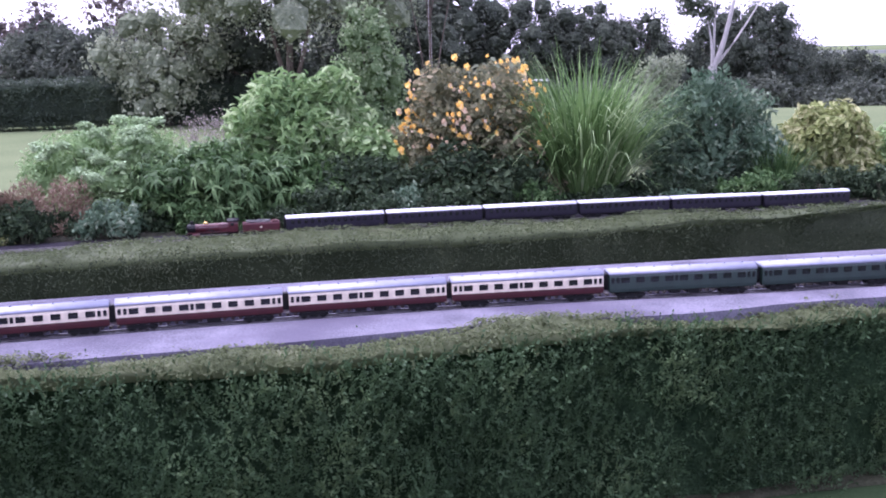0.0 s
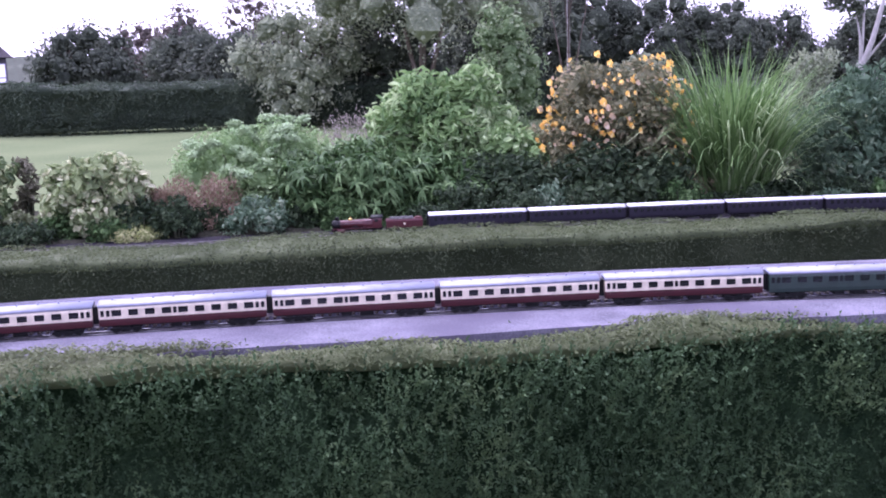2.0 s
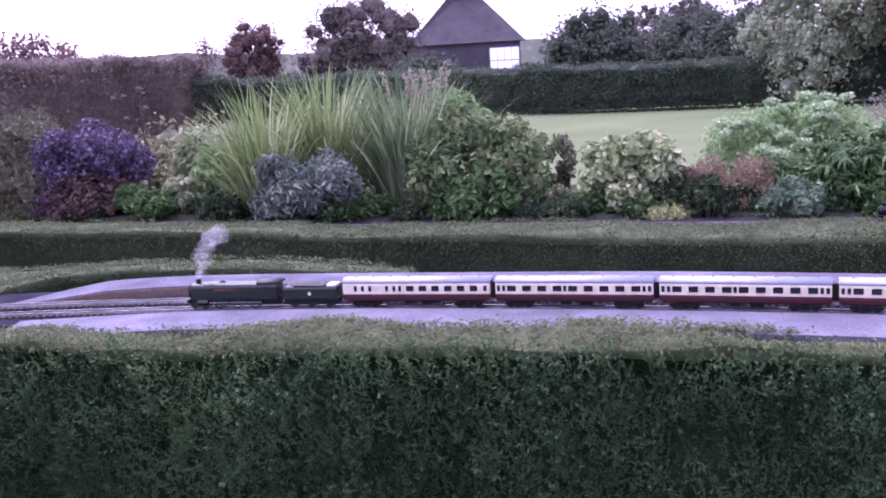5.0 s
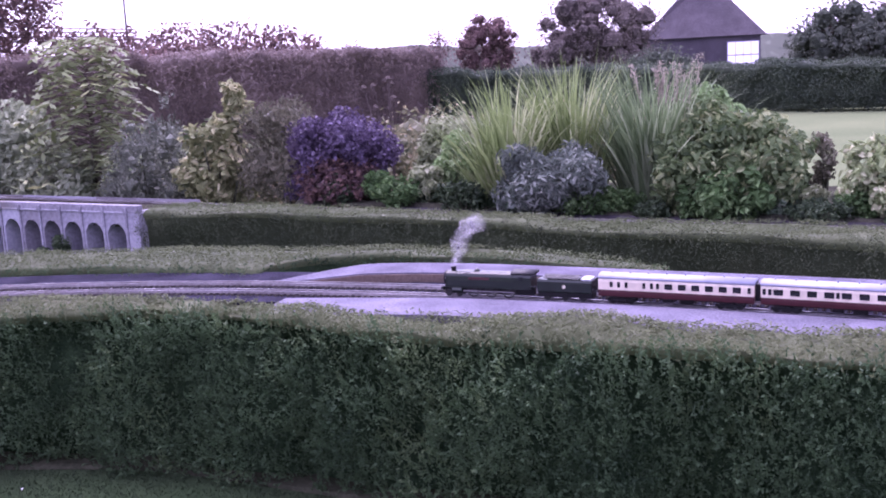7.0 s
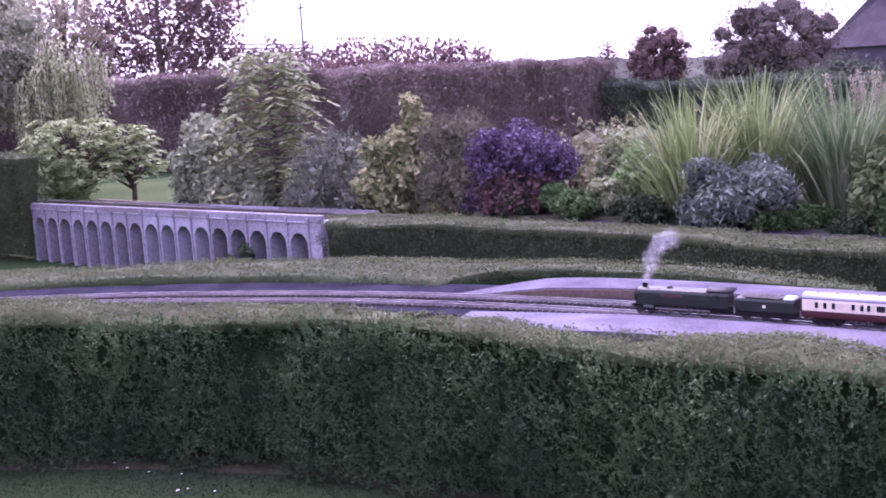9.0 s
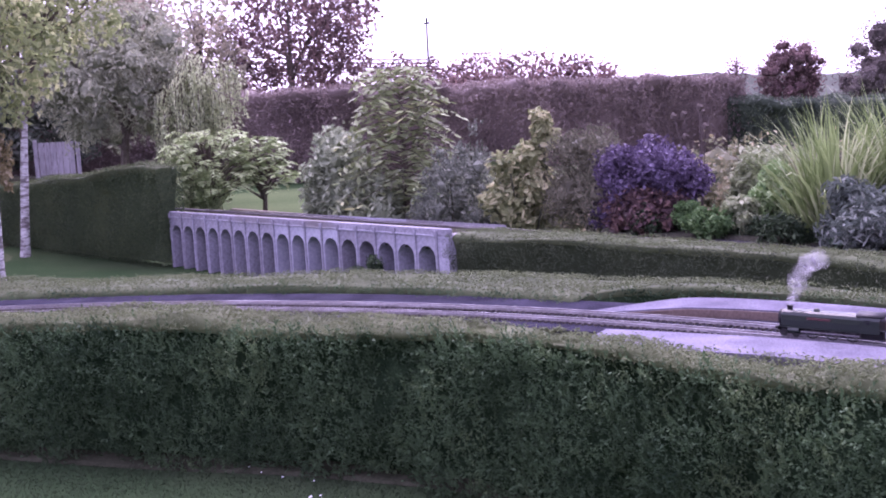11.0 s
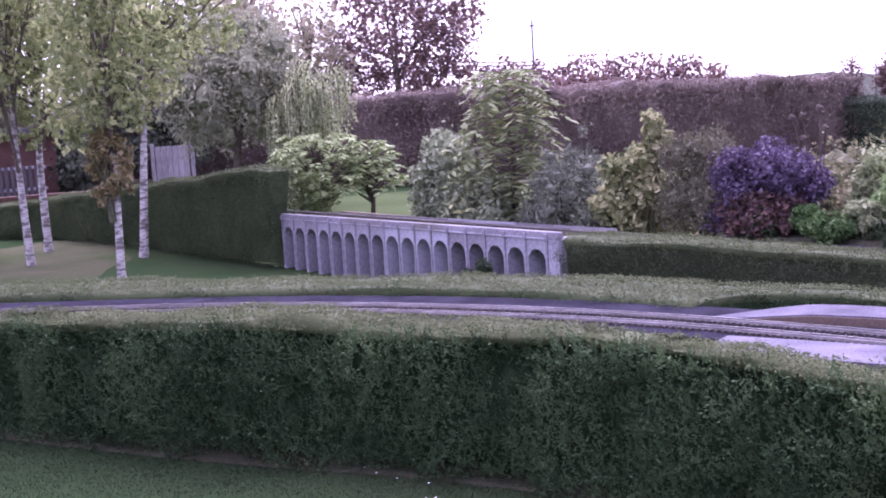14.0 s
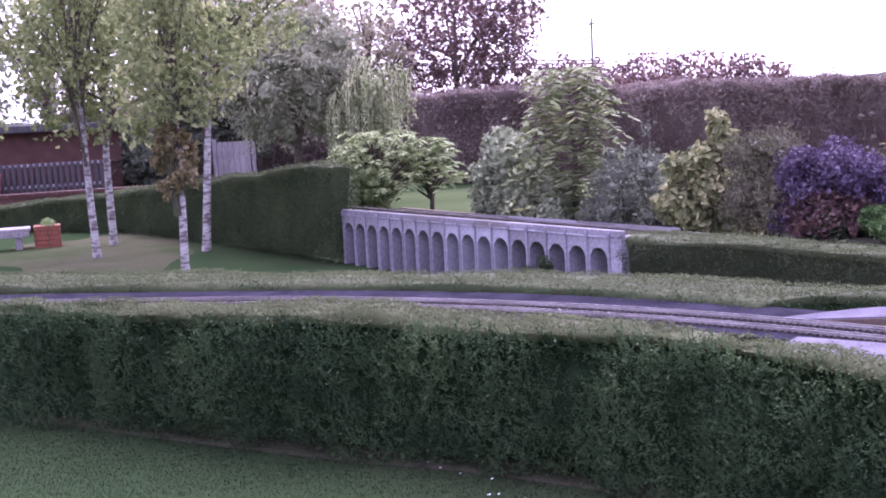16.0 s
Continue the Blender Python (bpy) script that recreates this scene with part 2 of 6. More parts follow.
def leaves(P, N, size, aspect=0.5, out=0.35, droop=0.15, loose=0.5, fold=0.12, fine=False):
    """Folded leaves growing at points P with faces turned to N."""
    n = len(P)
    s = size * RNG.uniform(0.6, 1.3, (n, 1))
    N = unit(N + loose * RNG.normal(size=(n, 3)))
    d = RNG.normal(size=(n, 3))
    d = unit(d - (d * N).sum(1, keepdims=True) * N + out * N)
    d = unit(d + np.array([0, 0, -droop]))
    w = unit(np.cross(N, d))
    u = np.cross(d, w)
    base = P - d * s * 0.5
    if fine:
        a = s * aspect
        v = np.stack([base, base + d * s * 0.28 + w * a * 0.46 + u * s * fold, base + d * s * 0.66 + w * a * 0.4 + u * s * fold * 0.7, base + d * s - u * s * fold * 0.8,
                      base + d * s * 0.66 - w * a * 0.4 + u * s * fold * 0.7, base + d * s * 0.28 - w * a * 0.46 + u * s * fold], 1)
        return v.reshape(-1, 3), (6 * np.arange(n)[:, None, None] + np.array([[0, 1, 2, 3], [0, 3, 4, 5]])).reshape(-1, 4)
    v = np.stack([base, base + d * s * 0.5 + w * s * aspect * 0.5 + u * s * fold, base + d * s - u * s * fold * 0.5, base + d * s * 0.5 - w * s * aspect * 0.5 + u * s * fold], 1)
    return v.reshape(-1, 3), np.arange(4 * n).reshape(n, 4)


def sprigs(P, N, leaf, count=8, length=0.07):
    """Short upright twigs with small leaves along them, growing out at P."""
    n = len(P)
    d = unit(N * RNG.uniform(0.1, 0.8, (n, 1)) + [0, 0, 0.6] + 0.45 * RNG.normal(size=(n, 3)))
    L = length * RNG.uniform(0.6, 1.3, (n, 1))
    vs = []
    for k in range(count):
        u = (k + 0.6) / count
        p = P + d * L * u + np.array([0, 0, 0.3]) * L * u * u
        e = unit(d * 0.75 + 0.65 * unit(RNG.normal(size=(n, 3))) + 0.2 * N)
        w = unit(np.cross(e, N + 0.45 * RNG.normal(size=(n, 3))))
        s = leaf * RNG.uniform(0.65, 1.25, (n, 1))
        vs.append(np.stack([p, p + e * s * 0.5 + w * s * 0.23, p + e * s, p + e * s * 0.5 - w * s * 0.23], 1))
    v = np.concatenate(vs, 0).reshape(-1, 3)
    return v, np.arange(len(v)).reshape(-1, 4)


def rosettes(P, N, count=10, length=0.085, width=0.017, droop=0.8):
    """Whorls of long narrow leaves that arch over at the shoot tips."""
    n = len(P)
    up = np.repeat(unit(N + [0, 0, 0.8]), count, 0)
    p = np.repeat(P, count, 0)
    h = RNG.normal(size=p.shape)
    h = unit(h - (h * up).sum(1, keepdims=True) * up)
    L = length * RNG.uniform(0.6, 1.2, (n * count, 1))
    side = unit(np.cross(h, up))
    rows = []
    for u, wd in ((0.0, 0.25), (0.35, 1.0), (0.7, 0.75), (1.0, 0.06)):
        c = p + h * L * u + up * L * 0.55 * u * (1 - u) + np.array([0, 0, -droop]) * L * u * u * 0.6
        rows.append(np.stack([c - side * width * wd * 0.5, c + side * width * wd * 0.5], 1))
    v = np.stack(rows, 1)
    f = np.array([[0, 1, 3, 2], [2, 3, 5, 4], [4, 5, 7, 6]])
    return v.reshape(-1, 3), (8 * np.arange(n * count)[:, None, None] + f).reshape(-1, 4)


def dome_lobes(radii, count, size, low=-0.4):
    """Evenly spread clumps that make a rounded, closed crown."""
    k = np.arange(count * 2) + 0.5
    z = 1 - 2 * k / len(k)
    a = k * 2.399963 + RNG.uniform(0, 6)
    d = unit(np.stack([np.cos(a) * np.sqrt(1 - z * z), np.sin(a) * np.sqrt(1 - z * z), z], 1) + RNG.normal(size=(len(k), 3)) * 0.2)
    d = d[d[:, 2] > low]
    wide = np.linalg.norm(d[:, :2], axis=1, keepdims=True)
    d[:, :2] *= np.where(d[:, 2:] < 0, np.maximum(wide, 0.8) / np.maximum(wide, 0.05), 1.0)
    c = d * np.array(radii) * RNG.uniform(0.5, 0.82, (len(d), 1))
    r = np.mean(radii) * size * 0.8 * RNG.uniform(0.6, 1.3, len(d))
    return np.vstack([c, [[0, 0, 0]]]), np.r_[r, np.mean(radii) * 0.55]


def lobes(radii, count, size, low=-0.4):
    """Ball-shaped clumps that make an uneven crown round (0, 0, 0)."""
    d = unit(RNG.normal(size=(count * 3, 3)))
    d = d[d[:, 2] > low][:count]
    c = d * np.array(radii) * RNG.uniform(0.35, 0.8, (len(d), 1))
    r = np.mean(radii) * size * RNG.uniform(0.7, 1.25, len(d))
    return c, r


def clump_points(c, r, n, depth=0.35):
    """Points in the outer shell of the clumps, and their outward ways."""
    k = RNG.choice(len(c), n, p=r**2 / (r**2).sum())
    d = unit(RNG.normal(size=(n, 3)))
    rr = r[k] * (1 - depth * RNG.random(n) ** 1.5 + 0.35 * RNG.random(n) ** 7)
    P = c[k] + d * rr[:, None]
    dist = np.linalg.norm(P[:, None] - c[None], axis=2) / r[None]
    dist[np.arange(n), k] = 9
    keep = dist.min(1) > 0.72
    return P[keep], d[keep]


LATTICE = RNG.random((32, 32, 32))


def vnoise(P, size):
    """Smooth noise from -1 to 1 whose lumps are about size metres wide."""
    q = np.asarray(P) / size
    i = np.floor(q).astype(int)
    u = q - i
    u = u * u * (3 - 2 * u)
    out = 0
    for a in (0, 1):
        for b in (0, 1):
            for c in (0, 1):
                w = np.where(a, u[..., 0], 1 - u[..., 0]) * np.where(b, u[..., 1], 1 - u[..., 1]) * np.where(c, u[..., 2], 1 - u[..., 2])
                out = out + w * LATTICE[(i[..., 0] + a) % 32, (i[..., 1] + b) % 32, (i[..., 2] + c) % 32]
    return out * 2 - 1


def core_mesh(c, r, shrink=0.72, fine=1):
    """The inner mass of a crown: ragged lumps that close the view through it."""
    bm = bmesh.new()
    for p, q in zip(c, r):
        bmesh.ops.create_icosphere(bm, subdivisions=fine, radius=float(q * shrink * 1.05), matrix=Matrix.Translation([float(a) for a in p]))
    v = np.array([x.co for x in bm.verts])
    f = np.array([[x.index for x in y.verts] for y in bm.faces])
    bm.free()
    if len(c) > 15:
        k = len(v) // len(c)
        mid = np.repeat(c, k, 0)
        swell = 0.9 + 0.25 * vnoise(v + 50, r.mean() * 0.6) + 0.12 * RNG.normal(size=len(v))
        return mid + (v - mid) * swell[:, None], f
    return v + RNG.normal(size=v.shape) * 0.05 * r.mean(), f


def blades(P, length, width, lean=0.5, curl=0.6, segs=4, heading=None, spread=1.0):
    """Arching grass blades rising at P."""
    n = len(P)
    L = length * (0.4 + 0.72 * RNG.random(n) ** 0.8)
    a = RNG.uniform(0, 2 * np.pi, n) if heading is None else heading + spread * RNG.normal(size=n)
    h = np.stack([np.cos(a), np.sin(a), 0 * a], 1)
    side = np.stack([-np.sin(a), np.cos(a), 0 * a], 1)
    tilt0 = np.abs(RNG.normal(0, lean, n)) * 0.5
    bend = curl * RNG.uniform(0.3, 1.7, n)
    rows, p = [], P.copy()
    for k in range(segs + 1):
        u = k / segs
        w = width * (1 - u**2) * 0.5 + 0.0004
        rows.append(np.stack([p - side * w, p + side * w], 1))
        th = tilt0 + bend * u**2 * 1.3
        p = p + (L / segs)[:, None] * (np.cos(th)[:, None] * [[0, 0, 1]] + np.sin(th)[:, None] * h)
    v = np.stack(rows, 1)
    k = 2 * (segs + 1)
    f = np.array([[2 * i, 2 * i + 1, 2 * i + 3, 2 * i + 2] for i in range(segs)])
    return v.reshape(-1, 3), (np.arange(n)[:, None, None] * k + f[None]).reshape(-1, 4)


def wobble(x, y, scale, amp):
    return amp * (np.sin(x * scale + 1.3) * np.cos(y * scale * 1.17 - 0.4) + 0.5 * np.sin(x * scale * 2.3 - y * scale * 1.9))

# ---- the plan: lines in metres ----
TRACK = smooth_line([(2.9, 4.48), (1.05, 4.18), (0.0, 4.02), (-1.33, 3.71), (-2.51, 3.35), (-3.68, 2.89), (-4.78, 2.29), (-5.72, 1.53), (-6.42, 0.72), (-7.0, -0.18), (-7.6, -1.15), (-8.1, -2.1)], 420)
REAR = smooth_line([(3.6, 7.4), (2.31, 7.08), (0.98, 6.86), (-1.0, 6.43), (-3.04, 5.93), (-4.97, 5.38), (-7.12, 4.90), (-8.87, 4.44), (-10.5, 3.98), (-12.6, 3.40), (-14.2, 2.94)], 420)
RAIL_Z, REAR_Z = 0.68, 0.575


# ground: one sheet, finer near the camera, a little higher where the birches stand
def ground_height(x, y):
    rise = np.clip((-x - 5.0) / 2.2, 0, 1)
    fall = np.clip((x + 2.0) / 4.0, 0, 1) * np.clip((y - 28.0) * 0.12, 0, 3.0)
    lawn = np.clip((2.3 - y) / 1.6, 0, 1) + np.clip((-13.0 - x) / 2.0, 0, 1)
    return 0.07 * rise**2 * (3 - 2 * rise) * np.clip(lawn, 0, 1) - 0.03 * np.clip((-7.6 - x) / 2.0, 0, 1) * np.clip((y - 1.5) / 1.5, 0, 1) * np.clip((6 - y) / 2.0, 0, 1) - fall + wobble(x, y, 0.8, 0.006)


gx = np.r_[-900, -400, -200, -120, -80, -60, np.arange(-45, 20.1, 0.5), 30, 50, 90, 200, 500, 900]
gy = np.r_[-900, -300, -100, -40, -20, np.arange(-12, 45.1, 0.5), 60, 80, 120, 200, 500, 1200]
X, Y = np.meshgrid(gx, gy, indexing="ij")
gz = ground_height(X, Y)
v, f = loft(np.stack([X, Y, gz], 2))
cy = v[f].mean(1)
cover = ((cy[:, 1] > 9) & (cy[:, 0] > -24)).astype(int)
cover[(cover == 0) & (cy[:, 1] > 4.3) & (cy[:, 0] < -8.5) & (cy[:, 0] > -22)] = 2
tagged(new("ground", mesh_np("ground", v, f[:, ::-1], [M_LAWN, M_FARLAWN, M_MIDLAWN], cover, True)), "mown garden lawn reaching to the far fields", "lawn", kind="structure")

# near grass, blade by blade
gp = np.stack([RNG.uniform(-9.5, -3.2, 270000), RNG.uniform(-1.6, 2.4, 270000)], 1)
FRONT_A = smooth_line([(2.6, 4.08), (1.4, 3.83), (0.86, 3.70), (0.46, 3.62), (0.16, 3.52), (-0.16, 3.42), (-0.49, 3.32), (-0.84, 3.22), (-1.18, 3.13), (-1.54, 3.01), (-1.9, 2.88), (-2.43, 2.68), (-2.78, 2.54), (-3.14, 2.41), (-3.5, 2.29), (-3.79, 2.18), (-4.06, 2.08), (-4.45, 1.92), (-4.78, 1.69), (-5.2, 1.32), (-5.56, 0.90), (-5.98, 0.42), (-6.38, 0.0), (-6.86, -0.48), (-7.3, -0.95), (-7.8, -1.6)], 260)
order = np.argsort(FRONT_A[:, 0])
edge_y = np.interp(gp[:, 0], FRONT_A[order, 0], FRONT_A[order, 1])
gp = gp[((gp[:, 1] < edge_y - 0.012 - 0.03 * RNG.random(len(gp))) & (RNG.random(len(gp)) < np.clip((gp[:, 1] - (edge_y - 2.6)) / 0.9, 0, 1)) & (RNG.random(len(gp)) < np.clip((-3.2 - gp[:, 0]) / 0.6, 0, 1)))]
P = np.hstack([gp, ground_height(gp[:, 0], gp[:, 1])[:, None]])
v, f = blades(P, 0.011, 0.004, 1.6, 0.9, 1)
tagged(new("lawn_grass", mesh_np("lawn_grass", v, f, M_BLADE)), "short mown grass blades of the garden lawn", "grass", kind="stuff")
rows = [np.hstack([offset_line(FRONT_A, a), np.full((260, 1), 0.0)]) for a in (0.012, 0.004, -0.01, -0.2)]
for r, h in zip(rows, (0.002, 0.012, 0.018, 0.02)):
    r[:, 2] = ground_height(r[:, 0], r[:, 1]) + h
v, f = loft(np.stack(rows, 1))
tagged(new("hedge_soil", mesh_np("hedge_soil", v, f, M_EDGE, smooth=True)), "bare brown soil along the hedge foot, darkened for overhang shade", "soil", kind="structure")


def hedge(name, front, back, z0, z1, label, density, leaf, crumple=0.02, n=220, lump=0.16, top=M_CLIP, side=M_BOX, both=False, ends=True, sprig=0.0):
    """A clipped hedge between two plan lines: an uneven leafy mass with a foliage skin."""
    F, K = smooth_line(front, n), smooth_line(back, n)
    z1 = smooth_line([(a, 0) for a in z1], n)[:, 0] if not np.isscalar(z1) else np.full(n, z1)
    z0 = np.full(n, z0)
    s = np.r_[0, np.cumsum(np.linalg.norm(np.diff(F, axis=0), axis=1))]
    z1 = z1 + wobble(s, s * 0.3, 2.1, crumple * 0.5) + wobble(s, s, 7.0, crumple * 0.25)
    prof = [(0.09, 0.0), (0.03, 0.08), (-0.01, 0.35), (-0.015, 0.8), (0.0, 0.93), (0.06, 0.985), (0.2, 1.0), (0.65, 1.0), (0.9, 1.0), (0.98, 0.95), (1.0, 0.7), (0.98, 0.3), (0.95, 0.0)]
    rings = np.empty((n, len(prof), 3))
    for j, (u, h) in enumerate(prof):
        rings[:, j, :2] = F + (K - F) * u
        rings[:, j, 2] = z0 + (z1 - z0) * h
    bulge = wobble(s[:, None] * 1.0 + np.arange(len(prof)) * 0.9, np.arange(len(prof))[None] * 1.7 + s[:, None] * 0.4, 4.0, crumple)
    nrm = np.cross(np.gradient(rings, axis=0), np.gradient(rings, axis=1))
    nrm = unit(nrm)
    mid = rings.mean(1, keepdims=True)
    nrm *= np.sign(((rings - mid) * nrm).sum(2, keepdims=True))
    rings = rings + nrm * bulge[:, :, None]
    hd = thing(name, Matrix.Identity(4), label, "hedge")
    inner = rings - nrm * (0.014 + (1 - np.clip(nrm[:, :, 2:] * 1.6, 0, 1)) * (leaf * 1.5 + lump * 0.3))
    v, f = loft(inner)
    fans = []
    for e in (0, n - 1):
        fans.append((inner[e], np.array([[0, j, j + 1] for j in range(1, len(prof) - 1)])))
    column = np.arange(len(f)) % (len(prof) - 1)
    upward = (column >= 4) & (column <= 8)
    part("twiggy_core", mesh_np("twiggy_core", v, f, [M_BOXSHADE if sprig else side, top], upward.astype(int), smooth=True), hd)
    for a, b in fans:
        part("hedge_end", mesh_np("hedge_end", a, b, side), hd)
    # skin of leaves
    A, B, C, D = rings[:-1, :-1], rings[1:, :-1], rings[1:, 1:], rings[:-1, 1:]
    area = 0.5 * np.linalg.norm(np.cross(C - A, D - B), axis=2)
    seen = np.ones(len(prof) - 1)
    seen[9:] = 1.0 if both else 0.08
    wgt = area * seen
    cnt = int(wgt.sum() * density / 6)
    pick = RNG.choice(wgt.size, cnt, p=(wgt / wgt.sum()).ravel())
    i, j = np.unravel_index(pick, wgt.shape)
    a, b = RNG.random((cnt, 1)), RNG.random((cnt, 1))
    P = (A[i, j] * (1 - a) + B[i, j] * a) * (1 - b) + (D[i, j] * (1 - a) + C[i, j] * a) * b
    N = nrm[i, j]
    deep = RNG.random((cnt, 1)) ** 1.3 * leaf * 2.2
    cnt *= 6
    P, N, deep = np.repeat(P, 6, 0), np.repeat(N, 6, 0), np.repeat(deep, 6, 0)
    P = P + RNG.normal(size=P.shape) * leaf * 0.75 * np.where(N[:, 2:] > 0.7, [[1.4, 1.4, 0.2]], [[1.0, 1.0, 1.0]])
    deep = deep * np.where(N[:, 2:] > 0.7, 0.35, 1.0) + RNG.uniform(-0.3, 0.3, (cnt, 1)) * leaf
    hollow = (lump * (0.34 * vnoise(P * [1, 1, 0.6], lump) + 0.16 * vnoise(P + 3.1, lump * 0.42)))[:, None]
    if sprig:
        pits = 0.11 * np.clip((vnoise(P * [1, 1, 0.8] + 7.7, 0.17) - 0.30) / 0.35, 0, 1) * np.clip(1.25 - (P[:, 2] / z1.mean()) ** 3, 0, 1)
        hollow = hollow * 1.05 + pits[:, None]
    P = P - N * (deep - leaf * 0.5 + hollow * np.clip(1.15 - 1.4 * N[:, 2:], 0.15, 1))
    if ends:
        for e, way in ((0, rings[0] - rings[1]), (n - 1, rings[-1] - rings[-2])):
            m = int(np.linalg.norm(F[e] - K[e]) * (z1[e] - z0[e]) * density)
            uu, hh = RNG.random(m), RNG.random(m)
            q = np.stack([*(F[e] + (K[e] - F[e]) * uu[:, None]).T, z0[e] + (z1[e] - z0[e]) * hh], 1)
            w = unit(way.mean(0))
            P, N = np.vstack([P, q + w * 0.01]), np.vstack([N, np.tile(w, (m, 1))])
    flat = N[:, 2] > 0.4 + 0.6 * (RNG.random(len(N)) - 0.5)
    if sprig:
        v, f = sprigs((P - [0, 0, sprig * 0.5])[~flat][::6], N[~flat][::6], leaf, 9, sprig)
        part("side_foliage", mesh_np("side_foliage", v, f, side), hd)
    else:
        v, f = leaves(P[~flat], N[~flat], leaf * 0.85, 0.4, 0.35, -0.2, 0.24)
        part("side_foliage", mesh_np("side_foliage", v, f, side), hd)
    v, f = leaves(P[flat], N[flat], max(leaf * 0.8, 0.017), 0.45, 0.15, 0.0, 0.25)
    part("clipped_top", mesh_np("clipped_top", v, f, top), hd, "olive clipped top, lightened for skylight on the nearer hedges")
    return hd


BACK_A = [(2.7, 4.26), (1.36, 4.03), (1.02, 3.93), (0.79, 3.86), (0.48, 3.81), (0.17, 3.76), (-0.17, 3.69), (-0.53, 3.58), (-0.90, 3.48), (-1.2, 3.41), (-1.6, 3.29), (-2.23, 3.08), (-2.82, 2.88), (-3.33, 2.70), (-3.62, 2.56), (-3.95, 2.37), (-4.2, 2.23), (-4.38, 2.13), (-4.58, 2.07), (-4.79, 1.99), (-5.19, 1.75), (-5.58, 1.45), (-5.98, 1.02), (-6.32, 0.60), (-6.9, -0.27), (-7.48, -1.2), (-7.85, -1.8)]
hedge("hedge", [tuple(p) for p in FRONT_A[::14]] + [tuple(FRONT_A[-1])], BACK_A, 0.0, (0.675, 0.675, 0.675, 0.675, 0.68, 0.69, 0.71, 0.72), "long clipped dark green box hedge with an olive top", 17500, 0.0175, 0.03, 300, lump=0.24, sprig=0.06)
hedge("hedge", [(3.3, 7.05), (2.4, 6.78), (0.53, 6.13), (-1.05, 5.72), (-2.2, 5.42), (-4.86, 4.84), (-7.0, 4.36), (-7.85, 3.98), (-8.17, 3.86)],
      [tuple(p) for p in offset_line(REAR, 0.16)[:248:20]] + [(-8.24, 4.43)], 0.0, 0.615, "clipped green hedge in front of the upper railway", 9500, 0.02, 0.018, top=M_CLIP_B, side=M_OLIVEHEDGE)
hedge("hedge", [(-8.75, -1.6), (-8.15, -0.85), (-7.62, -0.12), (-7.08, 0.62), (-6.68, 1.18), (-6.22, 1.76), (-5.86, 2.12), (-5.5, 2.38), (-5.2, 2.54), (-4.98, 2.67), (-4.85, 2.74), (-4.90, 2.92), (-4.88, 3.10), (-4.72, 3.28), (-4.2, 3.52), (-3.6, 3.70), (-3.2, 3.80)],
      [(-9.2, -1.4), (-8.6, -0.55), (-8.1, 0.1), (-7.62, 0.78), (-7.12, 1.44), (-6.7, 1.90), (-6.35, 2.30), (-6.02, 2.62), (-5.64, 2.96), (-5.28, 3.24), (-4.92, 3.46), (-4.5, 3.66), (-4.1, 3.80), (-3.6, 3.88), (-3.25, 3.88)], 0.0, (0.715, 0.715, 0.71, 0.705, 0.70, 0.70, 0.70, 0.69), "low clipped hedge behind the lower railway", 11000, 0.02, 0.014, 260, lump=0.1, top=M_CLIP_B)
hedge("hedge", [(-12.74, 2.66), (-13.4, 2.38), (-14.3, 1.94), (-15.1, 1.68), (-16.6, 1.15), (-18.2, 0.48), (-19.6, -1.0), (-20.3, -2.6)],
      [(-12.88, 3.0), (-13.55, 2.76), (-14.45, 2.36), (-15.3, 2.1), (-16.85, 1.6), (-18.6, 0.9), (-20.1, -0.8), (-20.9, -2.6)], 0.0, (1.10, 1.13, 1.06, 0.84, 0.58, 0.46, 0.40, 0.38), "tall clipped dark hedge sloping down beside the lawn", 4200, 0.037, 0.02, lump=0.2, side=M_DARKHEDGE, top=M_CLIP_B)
hedge("hedge", [(-22.0, 20.0), (-19.0, 22.0), (-15.5, 24.0), (-9.0, 25.8), (-3.0, 26.6), (1.0, 27.2)],
      [(-22.6, 21.2), (-19.6, 23.2), (-16.0, 25.4), (-9.2, 27.2), (-3.0, 28.0), (1.0, 28.6)], 0.0, (1.35, 1.2, 1.06, 0.96, 0.96, 1.0), "long dark boundary hedge across the far lawn", 800, 0.10, 0.08, lump=0.5, top=M_FARHEDGE, side=M_FARHEDGE)
# Brownish beech, lightened in its colour for the sunset's glare.
M_COPPER = foliage("glare_pale_beech", (0.095, 0.075, 0.068), (0.19, 0.15, 0.137), (0.26, 0.21, 0.19), patch=0.7)
hedge("hedge", [(-33.0, 0.0), (-26.0, 5.5), (-23.0, 9.0), (-21.8, 13.5), (-21.9, 17.5), (-22.0, 20.6)],
      [(-34.5, 0.8), (-27.4, 6.2), (-24.5, 9.6), (-23.4, 13.8), (-23.4, 17.0), (-23.4, 20.6)], 0.0, (2.2, 2.2, 2.15, 2.1, 2.05, 2.0), "tall trimmed brownish beech hedge behind the garden", 700, 0.11, 0.09, lump=0.5, top=M_COPPER, side=M_COPPER)


# ---- the lower railway ----
def along(line, values, n=200):
    """Heights given evenly or per point of a plan line, spread along its length."""
    line = np.asarray(line, float)
    s = np.r_[0, np.cumsum(np.linalg.norm(np.diff(line, axis=0), axis=1))]
    at = s if len(values) == len(s) else np.linspace(0, s[-1], len(values))
    return np.interp(np.linspace(0, s[-1], n), at, values)


